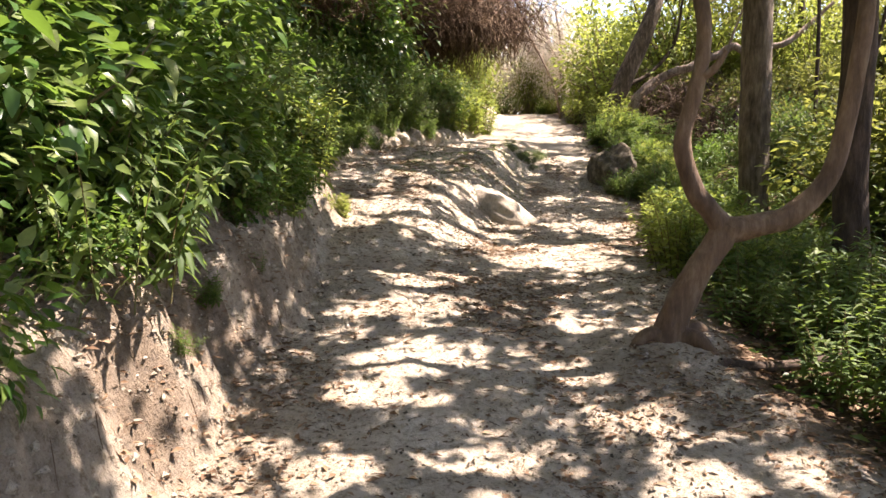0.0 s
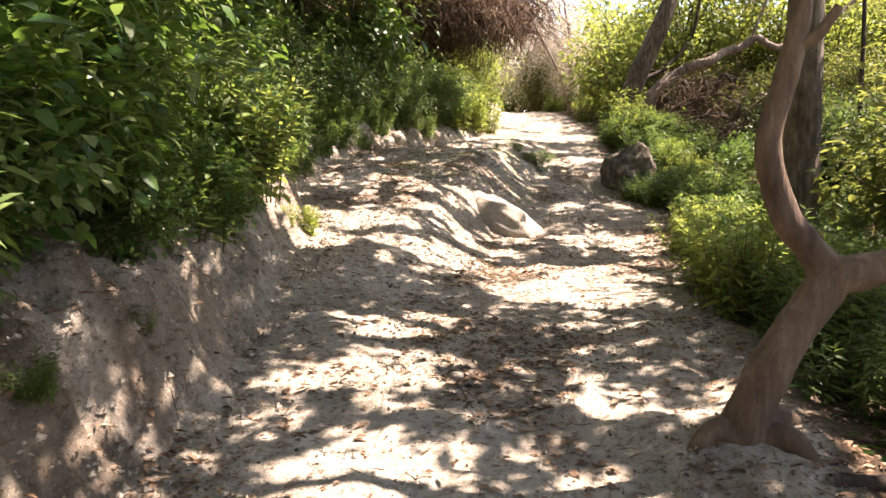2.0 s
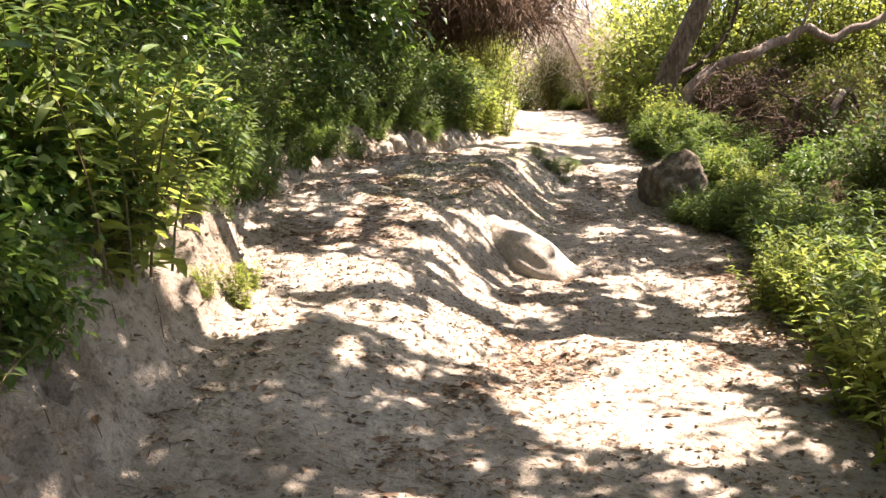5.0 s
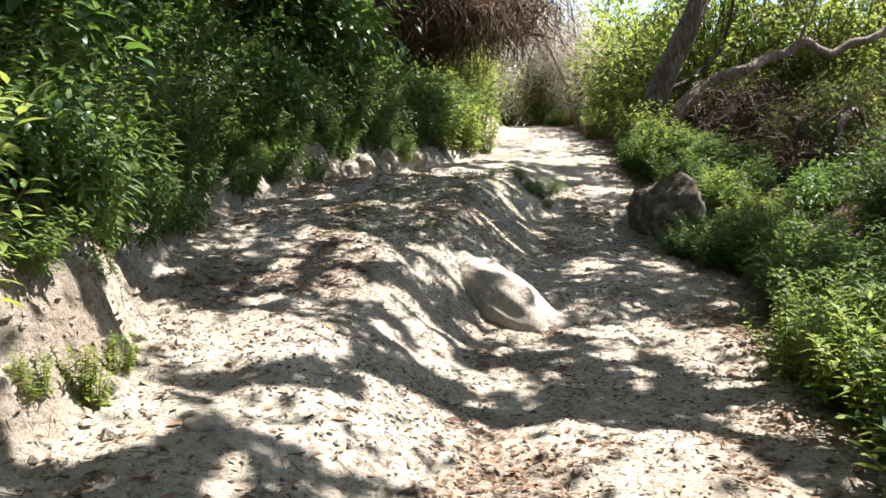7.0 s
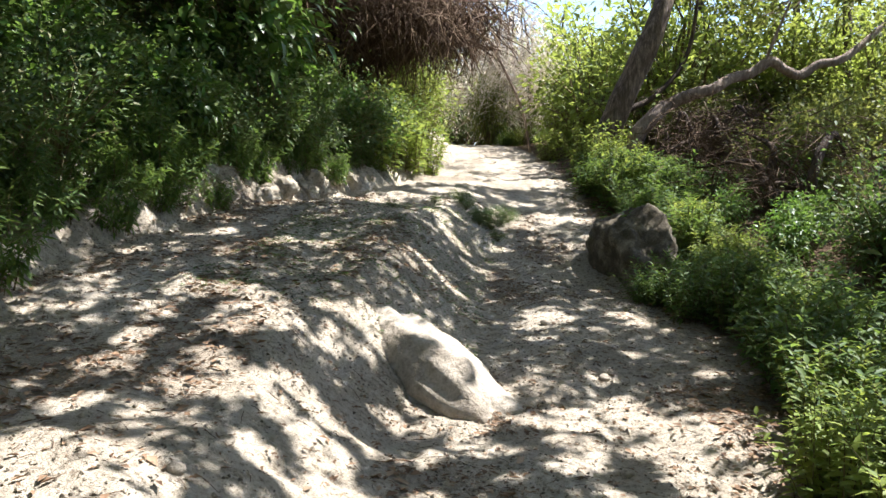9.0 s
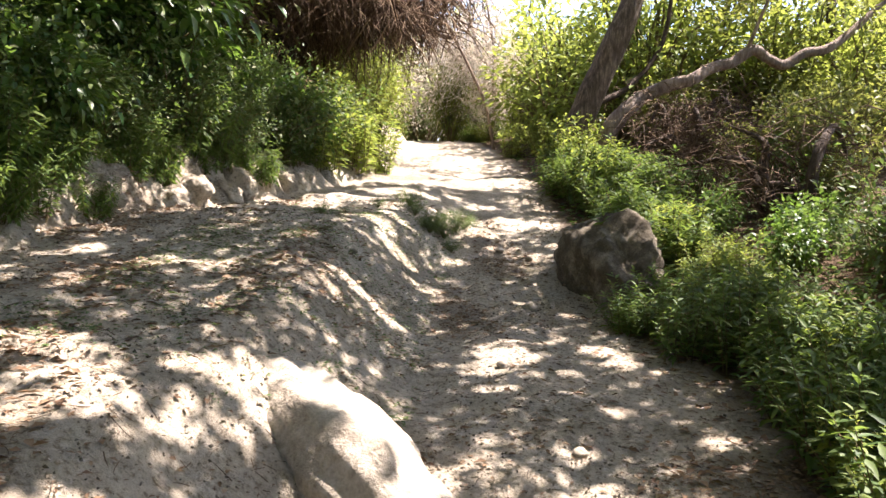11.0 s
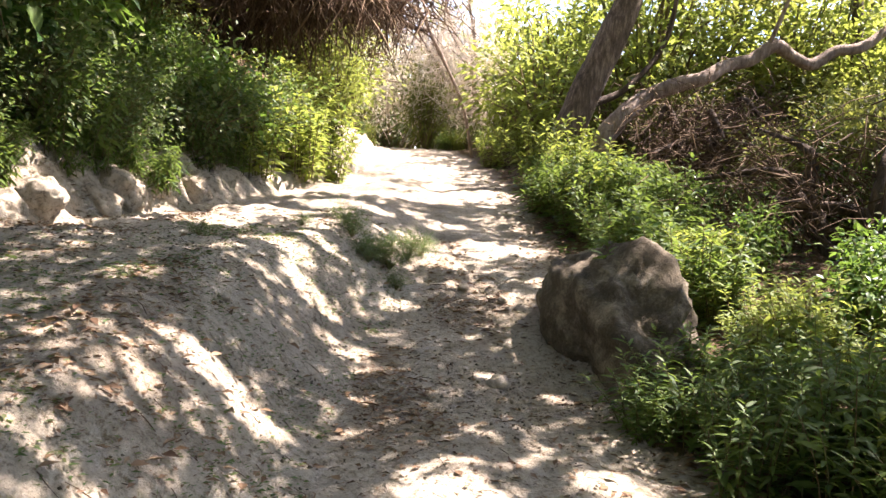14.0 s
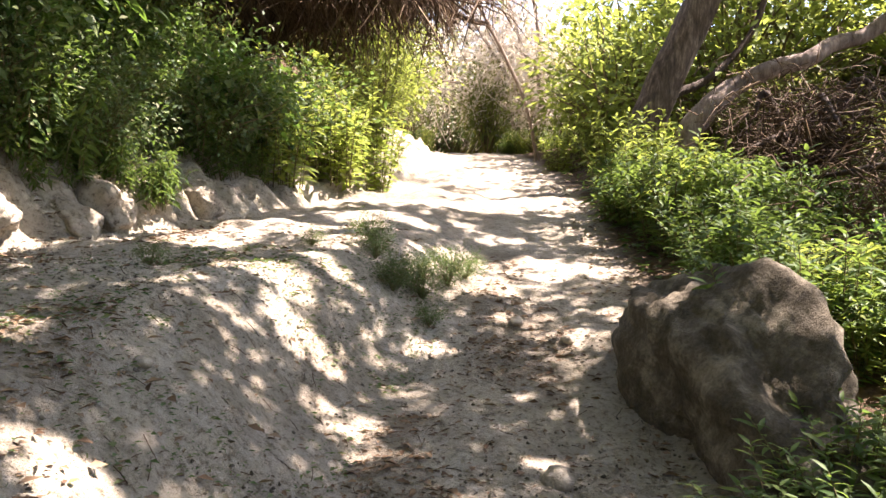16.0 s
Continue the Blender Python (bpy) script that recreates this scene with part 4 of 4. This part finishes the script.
# fallen branch and roots by the forked tree
log = tagged(empty("fallen_branch"), "fallen brown branch lying at the foot of the tree", "branch")
tube_part("limb", [(1.62, 4.62, ground_z(1.62, 4.62) + 0.0, 0.03), (2.0, 4.75, ground_z(2.0, 4.75) + 0.04, 0.034), (2.5, 5.0, ground_z(2.5, 5.0) + 0.1, 0.028), (3.1, 5.2, ground_z(3.1, 5.2) + 0.3, 0.02)], BARK_DARK, log, sides=9, seed=60)


# ---- loose litter ----
def litter_mesh(name, n, seed, size, mat, xr, yr, keep):
    g = np.random.default_rng(seed)
    x, y = g.uniform(*xr, n), g.uniform(*yr, n)
    k = keep(x, y, g.uniform(size=n))
    x, y = x[k], y[k]
    p = np.stack([x, y, height(x, y) + 0.006], 1)
    a = g.uniform(0, 6.283, len(x))
    L = g.uniform(0.5, 1.4, len(x)) * size
    v, f = leaf_arrays(p, np.stack([np.cos(a), np.sin(a), g.normal(size=len(x)) * 0.15 + 0.08], 1), np.array([[0, 0, 1.0]]) + g.normal(size=p.shape) * 0.25, L, L * g.uniform(0.3, 0.6, len(x)))
    return mesh_np(name, v, f, mat)


def on_trail(x, y, u):
    d = fbm(x * 1.6, y * 0.9, 77)
    return u < 0.18 + smooth((d - 0.02) * 4) * 0.8


def under_plants(x, y, u):
    return (x < along(y, *TOE) - 0.75) | (x > along(y, *RIGHT) - 0.25)


tagged(new("leaf_litter", litter_mesh("leaf_litter", 26000, 400, 0.058, LEAF_DRY, (-1.9, 3.6), (1.5, 20), on_trail)), "scattered dry brown leaves on the trail", "leaf litter", kind="stuff")
tagged(new("bank_litter", litter_mesh("bank_litter", 26000, 401, 0.065, LEAF_DRY, (-5, 7.5), (0.5, 26), under_plants)), "dry leaf litter under the plants", "leaf litter", kind="stuff")
tagged(new("ground_cover", litter_mesh("ground_cover", 30000, 402, 0.09, LEAF_BROAD, (-5, 8), (0.5, 28), lambda x, y, u: (x < along(y, *TOE) - 0.8) | (x > along(y, *RIGHT) + 0.2))), "low green leafy ground cover on the bank", "ground cover", kind="stuff")


def crumb_mesh(name, n, seed, size, mat, xr, yr, keep):
    """Soil crumbs: small uneven eight-sided lumps sunk a little in the ground."""
    g = np.random.default_rng(seed)
    x, y = g.uniform(*xr, n), g.uniform(*yr, n)
    k = keep(x, y, g.uniform(size=n))
    x, y = x[k], y[k]
    r = size * g.uniform(0.35, 1.0, len(x)) ** 2
    p = np.stack([x, y, height(x, y) + r * 0.25], 1)
    axes = np.array([[1, 0, 0], [0, 1, 0], [-1, 0, 0], [0, -1, 0], [0, 0, 0.8], [0, 0, -0.6]])
    v = p[:, None] + axes[None] * r[:, None, None] * g.uniform(0.6, 1.3, (len(x), 6, 1)) + g.normal(size=(len(x), 6, 3)) * r[:, None, None] * 0.2
    f = np.array([[0, 1, 4], [1, 2, 4], [2, 3, 4], [3, 0, 4], [1, 0, 5], [2, 1, 5], [3, 2, 5], [0, 3, 5]])
    return mesh_np(name, v.reshape(-1, 3), (f[None] + (np.arange(len(x)) * 6)[:, None, None]).reshape(-1, 3), mat, True)


def bare(x, y, u):
    return (x > along(y, *TOE) - 0.5) & (x < along(y, *RIGHT) + 0.1) & (u < 0.15 + smooth((fbm(x * 1.1, y * 1.1, 88) + 0.1) * 3))


tagged(new("soil_crumbs", crumb_mesh("soil_crumbs", 26000, 403, 0.018, SOIL, (-2.2, 3.5), (1.8, 19), bare)), "small soil crumbs and grit on the trail", "grit", kind="stuff")
tagged(new("leaf_bits", litter_mesh("leaf_bits", 42000, 404, 0.034, LEAF_DRY, (-1.9, 3.6), (1.8, 18), on_trail)), "small broken brown leaf bits on the trail", "leaf litter", kind="stuff")
tagged(new("curled_leaves", litter_mesh("curled_leaves", 5200, 405, 0.06, LEAF_DRY, (-1.9, 3.4), (1.8, 16), on_trail)), "curled red-brown fallen leaves on the trail", "leaf litter", kind="stuff")


def twig_litter(name, n, seed):
    g = np.random.default_rng(seed)
    x, y = g.uniform(-2.0, 3.4, n), g.uniform(1.8, 17, n)
    a, ln = g.uniform(0, 6.283, n), g.uniform(0.012, 0.045, n)
    dx, dy = np.cos(a) * ln, np.sin(a) * ln
    lines = []
    z0, z1, z2 = height(x - dx, y - dy), height(x, y), height(x + dx, y + dy)
    for i in range(n):
        lines.append(([(x[i] - dx[i], y[i] - dy[i], z0[i] + 0.005), (x[i] + 0.1 * dy[i], y[i] - 0.1 * dx[i], z1[i] + 0.007), (x[i] + dx[i], y[i] + dy[i], z2[i] + 0.005)], (0.0022, 0.002, 0.0012)))
    return mesh_np(name, *tube_arrays(lines, 3), TWIG_BROWN)


tagged(new("twig_litter", twig_litter("twig_litter", 2600, 406)), "small dry brown twigs scattered on the trail", "twigs", kind="stuff")


def on_bank(x, y, u):
    d = along(y, *TOE) - x
    return (d > -0.25) & (d < 0.7)


tagged(new("bank_clods", crumb_mesh("bank_clods", 12000, 407, 0.03, SOIL, (-2.8, 0.5), (1.8, 21), on_bank)), "rough soil clods on the cut bank", "clods", kind="stuff")
tagged(new("dark_grit", crumb_mesh("dark_grit", 26000, 408, 0.013, DARK_ROCK, (-2.2, 3.4), (1.8, 18), bare)), "dark grit and bark crumbs on the trail", "grit", kind="stuff")


def on_hump(x, y, u):
    e = along(y, *EDGE)
    return (x > e - 1.6) & (x < e + 0.5) & (u < 0.2 + smooth((fbm(x * 1.8, y * 1.8, 99) + 0.05) * 4))


tagged(new("hump_weeds", litter_mesh("hump_weeds", 22000, 409, 0.032, LEAF_GREY, (-1.2, 2.2), (12.5, 18.6), on_hump)), "tiny grey-green weeds and dry moss on the hump", "weeds", kind="stuff")
